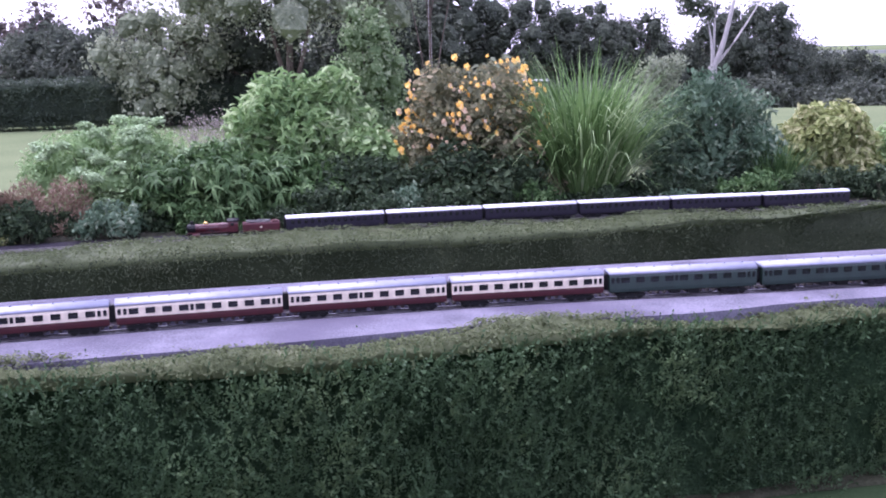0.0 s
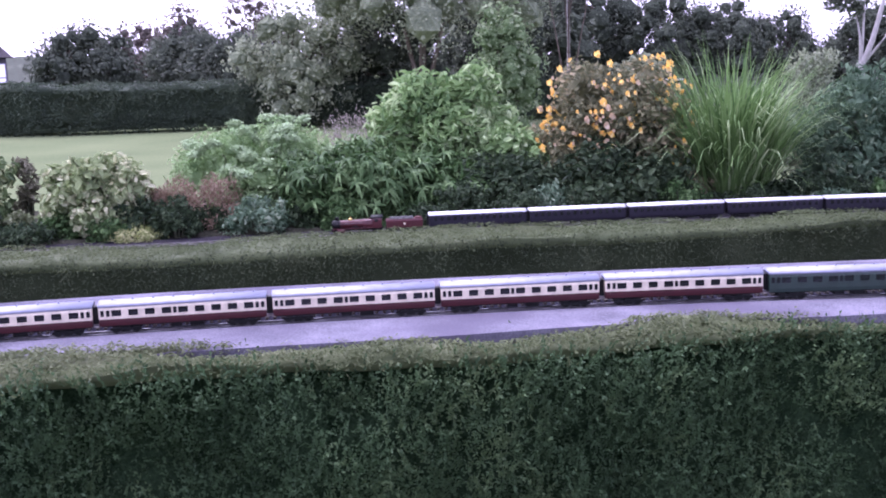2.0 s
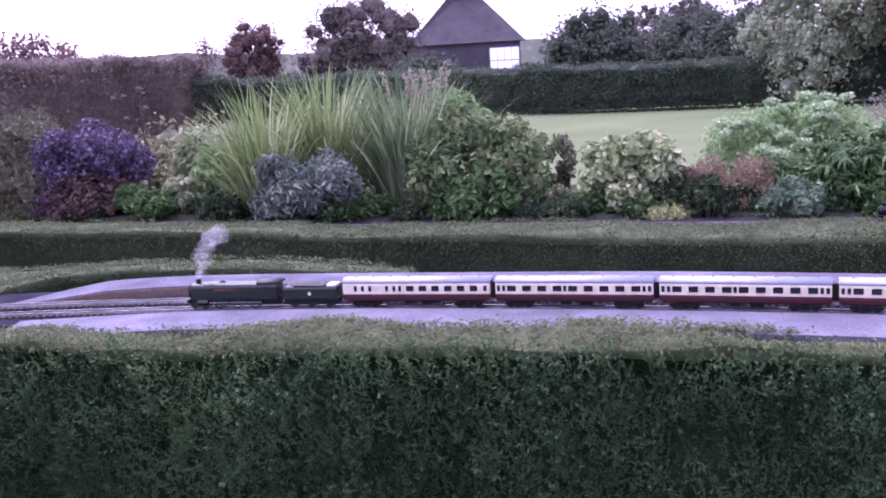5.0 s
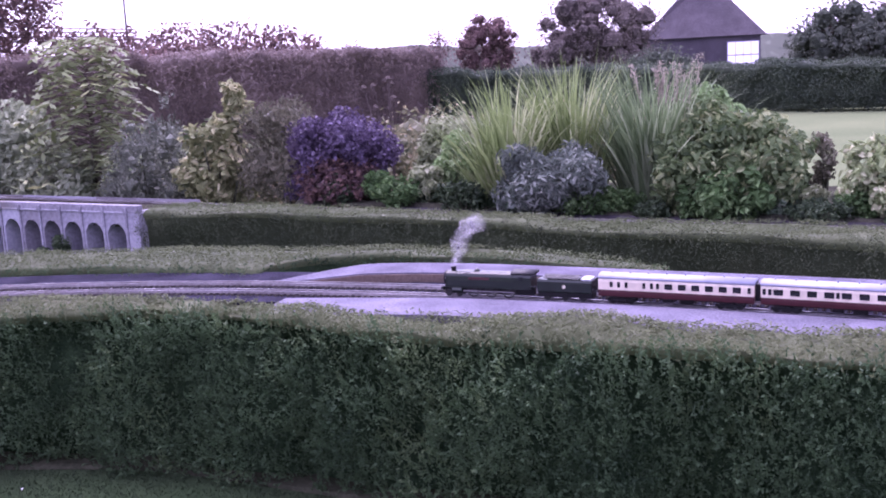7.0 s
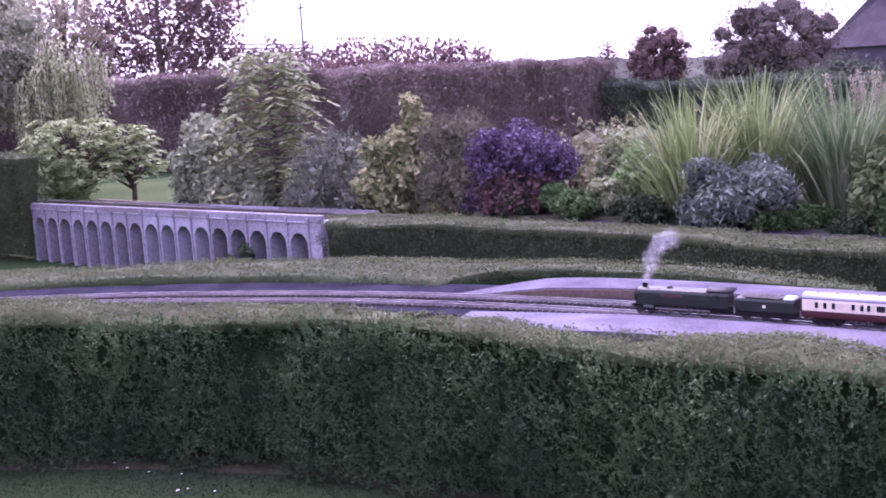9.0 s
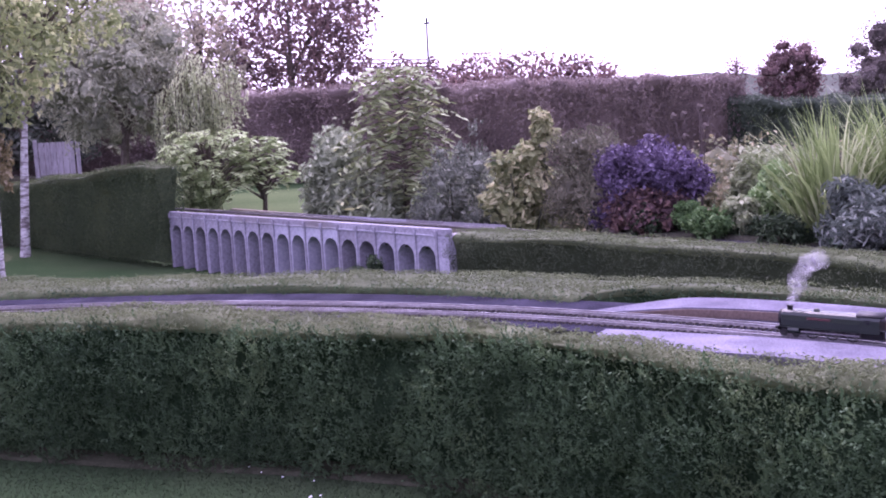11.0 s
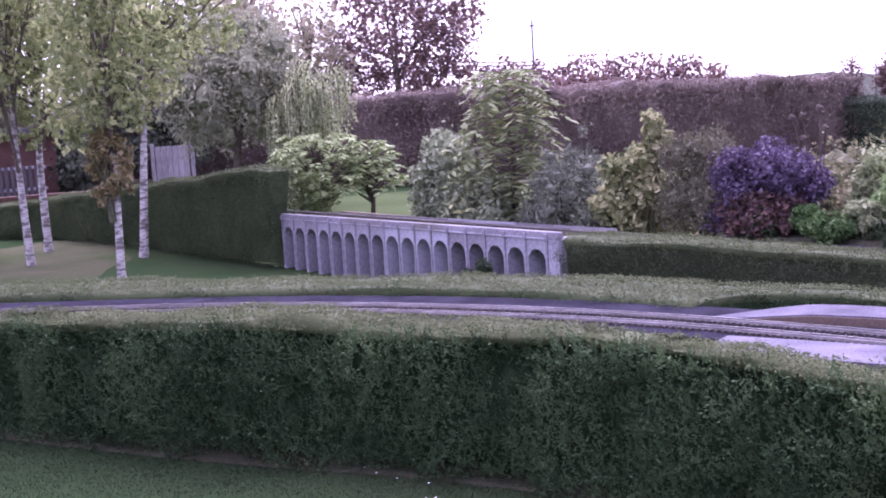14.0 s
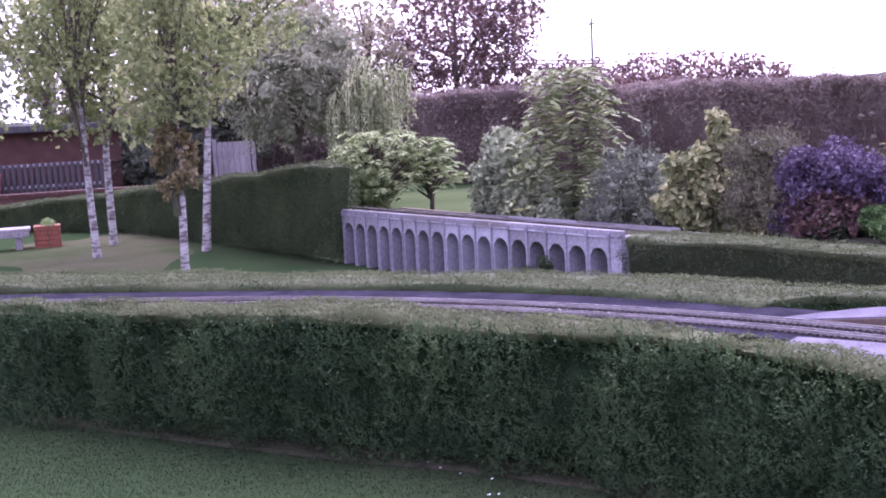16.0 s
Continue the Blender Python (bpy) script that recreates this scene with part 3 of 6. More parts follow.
def strip_body(name, a, b, z, mat, foot=0.0, n=200):
    """A raised bed between two plan lines, with its flanks."""
    A, B = smooth_line(a, n), smooth_line(b, n)
    zz = along(a, z, n) if not np.isscalar(z) else np.full(n, z)
    rows = [np.c_[A, np.full(n, foot)], np.c_[A, zz], np.c_[A * 0.5 + B * 0.5, zz], np.c_[B, zz], np.c_[B, np.full(n, foot)]]
    v, f = loft(np.stack(rows, 1))
    k = 5
    caps = np.array([[0, 1, 3, 4], [(n - 1) * k + 4, (n - 1) * k + 3, (n - 1) * k + 1, (n - 1) * k]])
    return mesh_np(name, v, np.vstack([f, caps]), mat)


tagged(new("track_bed", strip_body("track_bed", offset_line(TRACK, 0.15)[::20], offset_line(TRACK, -0.50)[::20], RAIL_Z - 0.02, M_BALLAST)), "grey stone ballast bed of the lower railway", "track bed", kind="structure")


def track(name, line, z, label, gauge=0.045, pitch=0.03):
    """Two rails on sleepers along a plan line."""
    tr = thing(name, Matrix.Identity(4), label, "railway track")
    for side in (-0.5, 0.5):
        c = offset_line(line, side * gauge)
        prof = [(-0.0035, -0.011), (-0.0035, -0.009), (-0.0012, -0.008), (-0.0012, -0.003), (-0.002, -0.002), (-0.002, 0.0), (0.002, 0.0), (0.002, -0.002), (0.0012, -0.003), (0.0012, -0.008), (0.0035, -0.009), (0.0035, -0.011)]
        rows = [np.c_[offset_line(c, u), np.full(len(c), z + h)] for u, h in prof]
        v, f = loft(np.stack(rows, 1))
        part("rail", mesh_np("rail", v, f, M_STEEL), tr)
    s = np.r_[0, np.cumsum(np.linalg.norm(np.diff(line, axis=0), axis=1))]
    t = np.arange(0.02, s[-1], pitch)
    c = np.stack([np.interp(t, s, line[:, k]) for k in (0, 1)], 1)
    d = unit(np.gradient(c, axis=0))
    w = np.stack([-d[:, 1], d[:, 0]], 1)
    cor = []
    for a, b, h in ((-1, -1, -0.011), (1, -1, -0.011), (1, 1, -0.011), (-1, 1, -0.011), (-1, -1, -0.022), (1, -1, -0.022), (1, 1, -0.022), (-1, 1, -0.022)):
        q = c + w * a * 0.042 + d * b * 0.006
        cor.append(np.c_[q, np.full(len(q), z + h)])
    v = np.stack(cor, 1).reshape(-1, 3)
    fb = np.array([[0, 1, 2, 3], [0, 4, 5, 1], [1, 5, 6, 2], [2, 6, 7, 3], [3, 7, 4, 0]])
    tagged(part("sleeper_bed", mesh_np("sleeper_bed", v, (np.arange(len(c))[:, None, None] * 8 + fb).reshape(-1, 4), M_SLEEPER), tr), kind="stuff")
    return tr


track("railway_track", TRACK, RAIL_Z, "lower garden railway track with steel rails")
track("railway_track", offset_line(TRACK, -0.165), RAIL_Z, "second lower garden railway track with steel rails")

# platforms of pale chippings, with ramps at their ends
PF = [(2.9, 4.86), (0.64, 4.44), (-0.57, 4.16), (-1.83, 3.90), (-2.85, 3.57), (-3.83, 3.18), (-4.25, 2.92), (-4.60, 2.62)]
PK = [(2.9, 5.08), (0.66, 4.66), (-0.57, 4.42), (-1.91, 4.10), (-2.95, 3.75), (-3.97, 3.36), (-4.42, 3.08), (-4.64, 2.66)]
far_platform = thing("platform", Matrix.Identity(4), "long station platform of pale chippings with a brown brick face", "platform", kind="structure")
PZ = (0.705, 0.705, 0.705, 0.705, 0.705, 0.705, 0.703, 0.664)
part("platform_top", strip_body("platform_top", PF, PK, PZ, M_PLATFORM, 0.0), far_platform)
PFo = offset_line(smooth_line(PF, 200), 0.006)
zz = along(PF, PZ) - 0.008
rows = [np.c_[PFo, np.full(200, 0.62)], np.c_[PFo, zz], np.c_[smooth_line(PF, 200), zz + 0.001]]
v, f = loft(np.stack(rows, 1))
part("brick_face", mesh_np("brick_face", v, f, M_PLATBRICK), far_platform, "brown brick platform face")
near_platform = thing("platform", Matrix.Identity(4), "narrow station platform of pale chippings behind the hedge", "platform", kind="structure")
NK = offset_line(TRACK, 0.085)
sel = NK[:232]
hedge_back = smooth_line(BACK_A, 900)
NB = np.array([hedge_back[np.argmin(((hedge_back - q) ** 2).sum(1))] for q in sel])
NB = NB + unit(NB - sel) * 0.06
part("platform_top", strip_body("platform_top", sel[::11], NB[::11], (0.69, 0.69, 0.69, 0.69, 0.69, 0.69, 0.69, 0.69, 0.69, 0.685, 0.664), M_PLATFORM, 0.0), near_platform)

# ---- the upper railway, its bed and the planting ground behind ----
tagged(new("upper_track_bed", strip_body("upper_track_bed", offset_line(REAR, 0.17)[:250:20], offset_line(REAR, -0.30)[:250:20], REAR_Z - 0.018, M_DARKBALLAST)), "dark cinder bed of the upper railway", "track bed", kind="structure")
track("railway_track", REAR, REAR_Z, "upper garden railway track with steel rails")
edge = offset_line(REAR, -0.30)[:265]
rows = []
for d, h in ((0.0, 0.54), (-0.05, 0.57), (-0.9, 0.56), (-2.2, 0.5), (-3.6, 0.2), (-4.6, -0.03)):
    p = offset_line(edge, d)
    rows.append(np.c_[p, h + wobble(p[:, 0], p[:, 1], 2.4, 0.012)])
v, f = loft(np.stack(rows, 1))
tagged(new("planting_bed", mesh_np("planting_bed", v, f, M_SOIL, smooth=True)), "raised bed of dark soil planted with shrubs", "garden bed", kind="structure")

# ---- viaduct ----
VA, VB = np.array([-12.79, 2.81]), np.array([-8.29, 3.835])
VL = float(np.linalg.norm(VB - VA))
vd = (VB - VA) / VL
VFLAT = Matrix.Translation((VA[0], VA[1], 0.0)) @ Matrix.Rotation(math.atan2(vd[1], vd[0]), 4, "Z")
VM = VFLAT @ Matrix.Rotation(-0.0098, 4, "Y")
via = thing("viaduct", VM, "model viaduct of grey weathered concrete with seventeen round arches", "viaduct", kind="structure")
N_ARCH, V_TOP, SPRING, DEEP = 17, 0.61, 0.352, 0.80
pitch = VL / N_ARCH
rad = pitch * 0.40


def arch_panel(p, mat):
    """One bay of the viaduct wall: a round-headed opening through it."""
    seg = 14
    ang = np.linspace(np.pi, 0, seg + 1)
    arc = np.c_[p / 2 + rad * np.cos(ang), SPRING + rad * np.sin(ang)]
    inner = np.vstack([[p / 2 - rad, -0.14], arc, [p / 2 + rad, -0.14]])
    outer = np.vstack([[0, -0.14], np.c_[np.linspace(0, p, seg + 1), np.full(seg + 1, V_TOP - 0.06)], [p, -0.14]])
    outer[1:-1, 0] = np.where(np.arange(seg + 1) < 3, 0, np.where(np.arange(seg + 1) > seg - 3, p, np.linspace(0, p, seg + 1)))
    outer[1, 1], outer[2, 1] = SPRING, SPRING + (V_TOP - 0.06 - SPRING) * 0.6
    outer[-2, 1], outer[-3, 1] = SPRING, SPRING + (V_TOP - 0.06 - SPRING) * 0.6
    k = len(inner)
    vs, fs = [], []
    for y in (0.0, DEEP):
        vs += [np.c_[inner[:, 0], np.full(k, y), inner[:, 1]], np.c_[outer[:, 0], np.full(k, y), outer[:, 1]]]
    for i in range(k - 1):
        fs += [[i, i + 1, k + i + 1, k + i], [2 * k + i + 1, 2 * k + i, 3 * k + i, 3 * k + i + 1], [i + 1, i, 2 * k + i, 2 * k + i + 1]]
    return mesh_np("arch_bay", np.vstack(vs), fs, mat)


def box_bm(bm, x0, x1, y0, y1, z0, z1, bevel=0.0):
    m = Matrix.Translation(((x0 + x1) / 2, (y0 + y1) / 2, (z0 + z1) / 2)) @ Matrix.Diagonal((x1 - x0, y1 - y0, z1 - z0, 1))
    r = bmesh.ops.create_cube(bm, size=1.0, matrix=m)
    if bevel:
        bmesh.ops.bevel(bm, geom=list({e for q in r["verts"] for e in q.link_edges}), offset=bevel, segments=2, affect="EDGES", profile=0.5)


def box(name, x0, x1, y0, y1, z0, z1, mat, bevel=0.0):
    bm = bmesh.new()
    box_bm(bm, x0, x1, y0, y1, z0, z1, bevel)
    return mesh_bm(name, bm, mat)


bay, pale_bay = arch_panel(pitch, M_CONCRETE), arch_panel(pitch, M_PALECONCRETE)
pil = box("pilaster", -0.011, 0.011, -0.012, 0.0, -0.14, V_TOP - 0.07, M_CONCRETE, 0.003)
cap = box("refuge_corbel", -0.016, 0.016, -0.022, 0.0, V_TOP - 0.075, V_TOP - 0.02, M_CONCRETE, 0.004)
for i in range(N_ARCH):
    part("arch_bay", pale_bay if 8 <= i <= 11 else bay, via, m=Matrix.Translation((i * pitch, 0, 0)))
for i in range(N_ARCH + 1):
    part("pilaster", pil, via, m=Matrix.Translation((i * pitch, 0, 0)))
    part("refuge_corbel", cap, via, m=Matrix.Translation((i * pitch, 0, 0)))
part("end_pier", box("end_pier", VL, VL + 0.14, 0.0, 0.3, -0.14, V_TOP - 0.06, M_CONCRETE, 0.004), via)
part("parapet", box("parapet", -0.02, VL + 0.14, -0.004, 0.05, V_TOP - 0.06, V_TOP, M_CONCRETE, 0.006), via)
part("string_course", box("string_course", -0.02, VL + 0.02, -0.012, -0.004, V_TOP - 0.066, V_TOP - 0.052, M_CONCRETE, 0.003), via)
part("deck", box("deck", -0.02, VL + 0.08, 0.05, DEEP, V_TOP - 0.14, REAR_Z - 0.022, M_SOIL), via, m=VM.inverted() @ VFLAT)
part("back_parapet", box("back_parapet", -0.02, VL - 0.75, DEEP, DEEP + 0.05, V_TOP - 0.16, REAR_Z - 0.015, M_PLATBRICK, 0.006), via, m=VM.inverted() @ VFLAT)

# ---- planting ----
def stems(n, spread, height, r, mat, parent, lean=0.5):
    tubes = []
    for _ in range(n):
        a = RNG.uniform(0, 2 * np.pi)
        tip = np.array([math.cos(a) * spread * RNG.uniform(0.2, lean), math.sin(a) * spread * RNG.uniform(0.2, lean), height * RNG.uniform(0.6, 0.9)])
        root = np.array([tip[0] * 0.2, tip[1] * 0.2, -0.03])
        mid = (root + tip) / 2 + RNG.normal(size=3) * spread * 0.08
        tubes.append(tube(smooth_line([root, mid, tip], 6), np.linspace(r, r * 0.35, 6), 5))
    v, f = join(tubes)
    return tagged(part("branch_frame", mesh_np("branch_frame", v, f, mat), parent), kind="stuff")


def shrub(name, at, width, z0, z1, leaf_mat, label, leaf=0.05, n=6000, lumps=16, lump=0.45, aspect=0.5, droop=0.15, out=0.4, loose=0.5, deep=0.8, category="shrub", core=True, low=-0.95, depth=0.6, dome=True):
    """A bushy plant: stems, an inner mass and a skin of single leaves."""
    h = z1 - z0
    sh = thing(name, Matrix.Translation((at[0], at[1], z0)), label, category)
    rad = (width * 0.5, width * 0.5 * deep, h * 0.52)
    width, lumps, lump, n, out = width * 1.1, int(lumps * 1.5), lump * 0.86, int(n * 1.65), out + 0.25
    c, r = (dome_lobes if dome and core else lobes)(rad, lumps, lump, low)
    c[:, 2] += h * 0.5
    top = (c[:, 2] + r).max()
    c[:, 2] -= np.clip(top - h, -9, 9) * np.clip(c[:, 2] / h, 0, 1)
    stems(7, width * 0.5, h * 0.8, 0.008 + 0.01 * h, M_STEM, sh)
    if core:
        v, f = core_mesh(c, r, 0.46)
        part("inner_foliage", mesh_np("inner_foliage", v, f, leaf_mat), sh)
    P, N = clump_points(c, r, n, depth)
    keep = P[:, 2] > 0.0
    v, f = leaves(P[keep], N[keep] + [0, 0, 0.25], leaf, aspect, out, droop, loose, fine=0.055 <= leaf <= 0.1)
    part("foliage", mesh_np("foliage", v, f, leaf_mat), sh)
    return sh, c, r, P[keep], N[keep]


def grass_clump(name, at, width, z0, height, mat, label, n=900, blade=0.014, lean=0.45, curl=0.7):
    g = thing(name, Matrix.Translation((at[0], at[1], z0)), label, "ornamental grass")
    a, q = RNG.uniform(0, 2 * np.pi, n), np.sqrt(RNG.random(n)) * width * 0.22
    P = np.stack([np.cos(a) * q, np.sin(a) * q, np.full(n, -0.02)], 1)
    v, f = blades(P, height * 1.02, blade, lean, curl, 6, heading=a, spread=0.6)
    part("blades", mesh_np("blades", v, f, mat), g)
    return g


L_UMBEL = foliage("sea_green_leaf", (0.12, 0.20, 0.08), (0.26, 0.38, 0.17), (0.36, 0.47, 0.25))
L_HEAD = foliage("sedum_head", (0.26, 0.36, 0.20), (0.42, 0.53, 0.32), translucent=0.2)
L_NARROW = foliage("willow_leaf", (0.024, 0.055, 0.018), (0.07, 0.13, 0.045), (0.15, 0.235, 0.095))
L_MAUVE = foliage("mauve_haze", (0.15, 0.145, 0.11), (0.30, 0.275, 0.24), (0.44, 0.39, 0.37))
L_LIME = foliage("fresh_green_leaf", (0.07, 0.135, 0.05), (0.21, 0.32, 0.13), (0.45, 0.55, 0.31), share=0.25)
L_ROSE = foliage("rose_leaf", (0.05, 0.062, 0.034), (0.18, 0.18, 0.10), (0.36, 0.31, 0.19))
L_DARK = foliage("deep_green_leaf", (0.012, 0.024, 0.012), (0.038, 0.062, 0.03), (0.08, 0.115, 0.06))
L_MISC = foliage("silver_grass", (0.045, 0.095, 0.03), (0.15, 0.245, 0.085), (0.36, 0.46, 0.24), translucent=0.35)
L_BLUE = foliage("blue_green_leaf", (0.035, 0.07, 0.04), (0.12, 0.185, 0.115), (0.25, 0.31, 0.21))
L_VIBURNUM = foliage("viburnum_leaf", (0.11, 0.135, 0.085), (0.27, 0.31, 0.20), (0.40, 0.44, 0.30))
L_VARI = foliage("variegated_leaf", (0.07, 0.10, 0.03), (0.25, 0.29, 0.11), (0.50, 0.50, 0.27), share=0.3)
L_CREAM = foliage("cream_edged_leaf", (0.06, 0.085, 0.035), (0.23, 0.25, 0.12), (0.52, 0.50, 0.29), share=0.3)
L_CREAMTOP = foliage("pale_edged_leaf", (0.08, 0.125, 0.05), (0.25, 0.31, 0.15), (0.55, 0.56, 0.36), share=0.25)
L_PINK = foliage("astilbe_leaf", (0.10, 0.078, 0.052), (0.23, 0.165, 0.115), (0.36, 0.28, 0.21))
L_RHODO = foliage("laurel_leaf", (0.032, 0.056, 0.023), (0.115, 0.165, 0.07), (0.31, 0.35, 0.18), share=0.16)
L_YGRASS = foliage("yellow_green_grass", (0.09, 0.135, 0.045), (0.21, 0.275, 0.11), (0.38, 0.42, 0.24), translucent=0.4)
L_BLUEGREY = foliage("blue_grey_leaf", (0.045, 0.058, 0.048), (0.155, 0.188, 0.155), (0.35, 0.385, 0.33))
L_SOFT = foliage("soft_green_grass", (0.065, 0.105, 0.045), (0.165, 0.23, 0.115), (0.30, 0.36, 0.22), translucent=0.4)
L_GREYGREEN = foliage("grey_green_leaf", (0.07, 0.08, 0.06), (0.17, 0.19, 0.145), (0.28, 0.30, 0.23))
L_PURPLE = foliage("smoke_bush_leaf", (0.03, 0.021, 0.034), (0.092, 0.068, 0.116), (0.18, 0.145, 0.225))
L_WINE = foliage("wine_red_leaf", (0.036, 0.022, 0.024), (0.088, 0.054, 0.054), (0.16, 0.10, 0.085))
L_OLIVE = foliage("olive_leaf", (0.055, 0.056, 0.036), (0.15, 0.148, 0.098), (0.25, 0.24, 0.17))
L_SUMAC = foliage("sumac_leaf", (0.08, 0.102, 0.046), (0.195, 0.235, 0.11), (0.40, 0.42, 0.2))
L_WEEP = foliage("weeping_leaf", (0.26, 0.30, 0.16), (0.44, 0.49, 0.29), (0.58, 0.62, 0.42), translucent=0.5)
L_PALE = foliage("pale_leaf", (0.11, 0.14, 0.075), (0.26, 0.30, 0.165), (0.44, 0.47, 0.31))
L_WILLOW = foliage("grey_willow_leaf", (0.135, 0.148, 0.10), (0.28, 0.295, 0.20), (0.40, 0.41, 0.29))
L_PALEGREEN = foliage("pale_green_leaf", (0.15, 0.20, 0.095), (0.32, 0.395, 0.19), (0.47, 0.53, 0.30))
L_WOOD = foliage("woodland_leaf", (0.038, 0.047, 0.036), (0.085, 0.10, 0.074), (0.13, 0.15, 0.11), patch=0.5)
L_OAK = foliage("oak_leaf", (0.12, 0.142, 0.095), (0.25, 0.285, 0.19), (0.36, 0.39, 0.27), patch=0.5)
L_DUSK = foliage("dusky_leaf", (0.06, 0.052, 0.048), (0.135, 0.116, 0.105), (0.20, 0.175, 0.155), patch=0.4, translucent=0.4)
# Copper leaves, made redder in their colour for the sunset behind them.
L_REDTREE = foliage("backlit_copper_leaf", (0.062, 0.042, 0.041), (0.15, 0.10, 0.095), (0.25, 0.165, 0.15), patch=0.4, translucent=0.55)
L_THIN = foliage("thin_autumn_leaf", (0.13, 0.12, 0.085), (0.26, 0.24, 0.17), (0.40, 0.35, 0.26), translucent=0.55, patch=0.5)
L_BIRCH = foliage("birch_leaf", (0.11, 0.14, 0.06), (0.255, 0.30, 0.135), (0.43, 0.45, 0.23), translucent=0.62, patch=2.5)
M_PETAL = foliage("apricot_petal", (0.84, 0.50, 0.08), (0.93, 0.66, 0.20), (0.95, 0.80, 0.42), translucent=0.35)
M_PETAL2 = foliage("faded_petal", (0.46, 0.33, 0.2), (0.66, 0.52, 0.36), (0.8, 0.7, 0.55), translucent=0.3)

# reddish low plants and yellow ground cover at the bed's edge
shrub("astilbe", (-2.66, 6.62), 0.70, 0.55, 0.94, L_PINK, "feathery pinkish red astilbe in the planting bed", 0.03, 5000, 22, 0.34, 0.25, -0.6, 0.9, core=False, depth=0.95)
shrub("astilbe", (-2.95, 6.62), 0.42, 0.55, 0.86, L_PINK, "low faded pink astilbe in the planting bed", 0.03, 2500, 12, 0.4, 0.3, -0.3, 0.8)
shrub("ground_cover", (-2.98, 6.28), 0.42, 0.55, 0.65, L_VARI, "low yellow-green ground cover plant", 0.022, 1800, 10, 0.4)
# grey-green stonecrop with flat flower heads
um, c, r, P, N = shrub("stonecrop", (-2.42, 7.2), 1.35, 0.50, 1.24, L_UMBEL, "tall pale green stonecrop with flat flower heads", 0.036, 19000, 30, 0.40, 0.5, 0.0, 0.5)
hv, hf = leaves(unit(RNG.normal(size=(260, 3))) * [0.06, 0.06, 0.028] * RNG.uniform(0.5, 1, (260, 1)), np.tile([[0, 0, 1.0]], (260, 1)), 0.022, 0.8)
HEAD = mesh_np("flower_head", hv, hf, L_HEAD)
tops = np.argsort(-(P[:, 2] + 0.1 * N[:, 2] - 0.05 * RNG.random(len(P)) - 0.5 * P[:, 1]))[:1400]
for k in RNG.choice(tops, 40, replace=False):
    part("flower_head", HEAD, um, "pale flat flower head", Matrix.Translation([float(q) for q in P[k] + [0, 0, 0.03]]) @ Euler((RNG.normal() * 0.25, RNG.normal() * 0.25, RNG.uniform(0, 6))).to_matrix().to_4x4())
for at, w, top, n, label in (((-1.78, 7.0), 1.15, 1.10, 420, "bushy perennial with narrow drooping green leaves"), ((-1.22, 7.25), 0.85, 1.02, 260, "bushy perennial with narrow green leaves")):
    ls, c, r, P, N = shrub("loosestrife", at, w, 0.52, top, L_NARROW, label, 0.07, 2600, 20, 0.40, 0.3, 0.35, 0.8)
    pick = RNG.choice(len(P), n, replace=False)
    v, f = rosettes(P[pick] + N[pick] * 0.03, N[pick])
    tagged(part("shoot_foliage", mesh_np("shoot_foliage", v, f, L_NARROW), ls), kind="stuff")
shrub("mauve_perennial", (-1.78, 7.9), 1.0, 0.50, 1.26, L_MAUVE, "hazy mauve flowering perennial between green bushes", 0.026, 6500, 22, 0.4, 0.3, -0.4, 0.9, core=False, depth=0.95)
shrub("hydrangea", (-1.25, 7.85), 1.24, 0.42, 1.58, L_LIME, "large rounded fresh green leafy bush", 0.075, 10000, 30, 0.34, 0.36, 0.2, 0.5)
shrub("hydrangea", (-0.78, 7.55), 0.6, 0.5, 1.15, L_LIME, "fresh green leafy bush below the roses", 0.075, 2000, 12, 0.42, 0.55, 0.2, 0.5)
# rose bush in flower
rose, c, r, P, N = shrub("rose_bush", (-0.02, 7.72), 1.34, 0.42, 1.58, L_ROSE, "tall rose bush covered in apricot yellow flowers", 0.05, 9000, 26, 0.36, 0.55, 0.15, 0.5)
pv, pf = leaves(unit(RNG.normal(size=(11, 3)) + [0, 0, 0.9]) * 0.013, unit(RNG.normal(size=(11, 3)) * 0.5 + [0, 0, 1]), 0.048, 0.85, 0.9, 0, 0.4)
BLOOM = mesh_np("rose_bloom", pv, pf, M_PETAL)
FADED = mesh_np("faded_bloom", pv * 0.8, pf, M_PETAL2)
face = np.where((N[:, 1] < 0.25) & (P[:, 2] > 0.45))[0]
odds = np.clip(vnoise(P[face] + 9, 0.22) + 0.25, 0.03, 1) * np.clip((P[face][:, 2] - 0.35) / 0.5, 0.05, 1)
for i, k in enumerate(RNG.choice(face, 300, replace=False, p=odds / odds.sum())):
    q = Vector(N[k] + [0, -0.3, 0.3]).normalized().to_track_quat("Z", "Y").to_matrix().to_4x4()
    part("rose_bloom", BLOOM if i % 5 < 3 else FADED, rose, "open apricot rose" if i % 5 < 3 else "faded buff rose", Matrix.Translation([float(a) for a in P[k] + N[k] * 0.075]) @ q @ Matrix.Scale(RNG.uniform(0.35, 1.05), 4))
shrub("evergreen_shrub", (-0.75, 7.32), 0.95, 0.50, 0.98, L_DARK, "low dark evergreen shrub under the roses", 0.05, 4200, 18, 0.4)
shrub("evergreen_shrub", (0.0, 7.30), 1.1, 0.50, 1.05, L_DARK, "low dark evergreen shrub under the roses", 0.055, 4800, 18, 0.4)
shrub("evergreen_shrub", (0.48, 7.45), 0.5, 0.50, 0.86, L_ROSE, "small dull purple-green shrub beside the grass", 0.04, 2000, 12, 0.4)
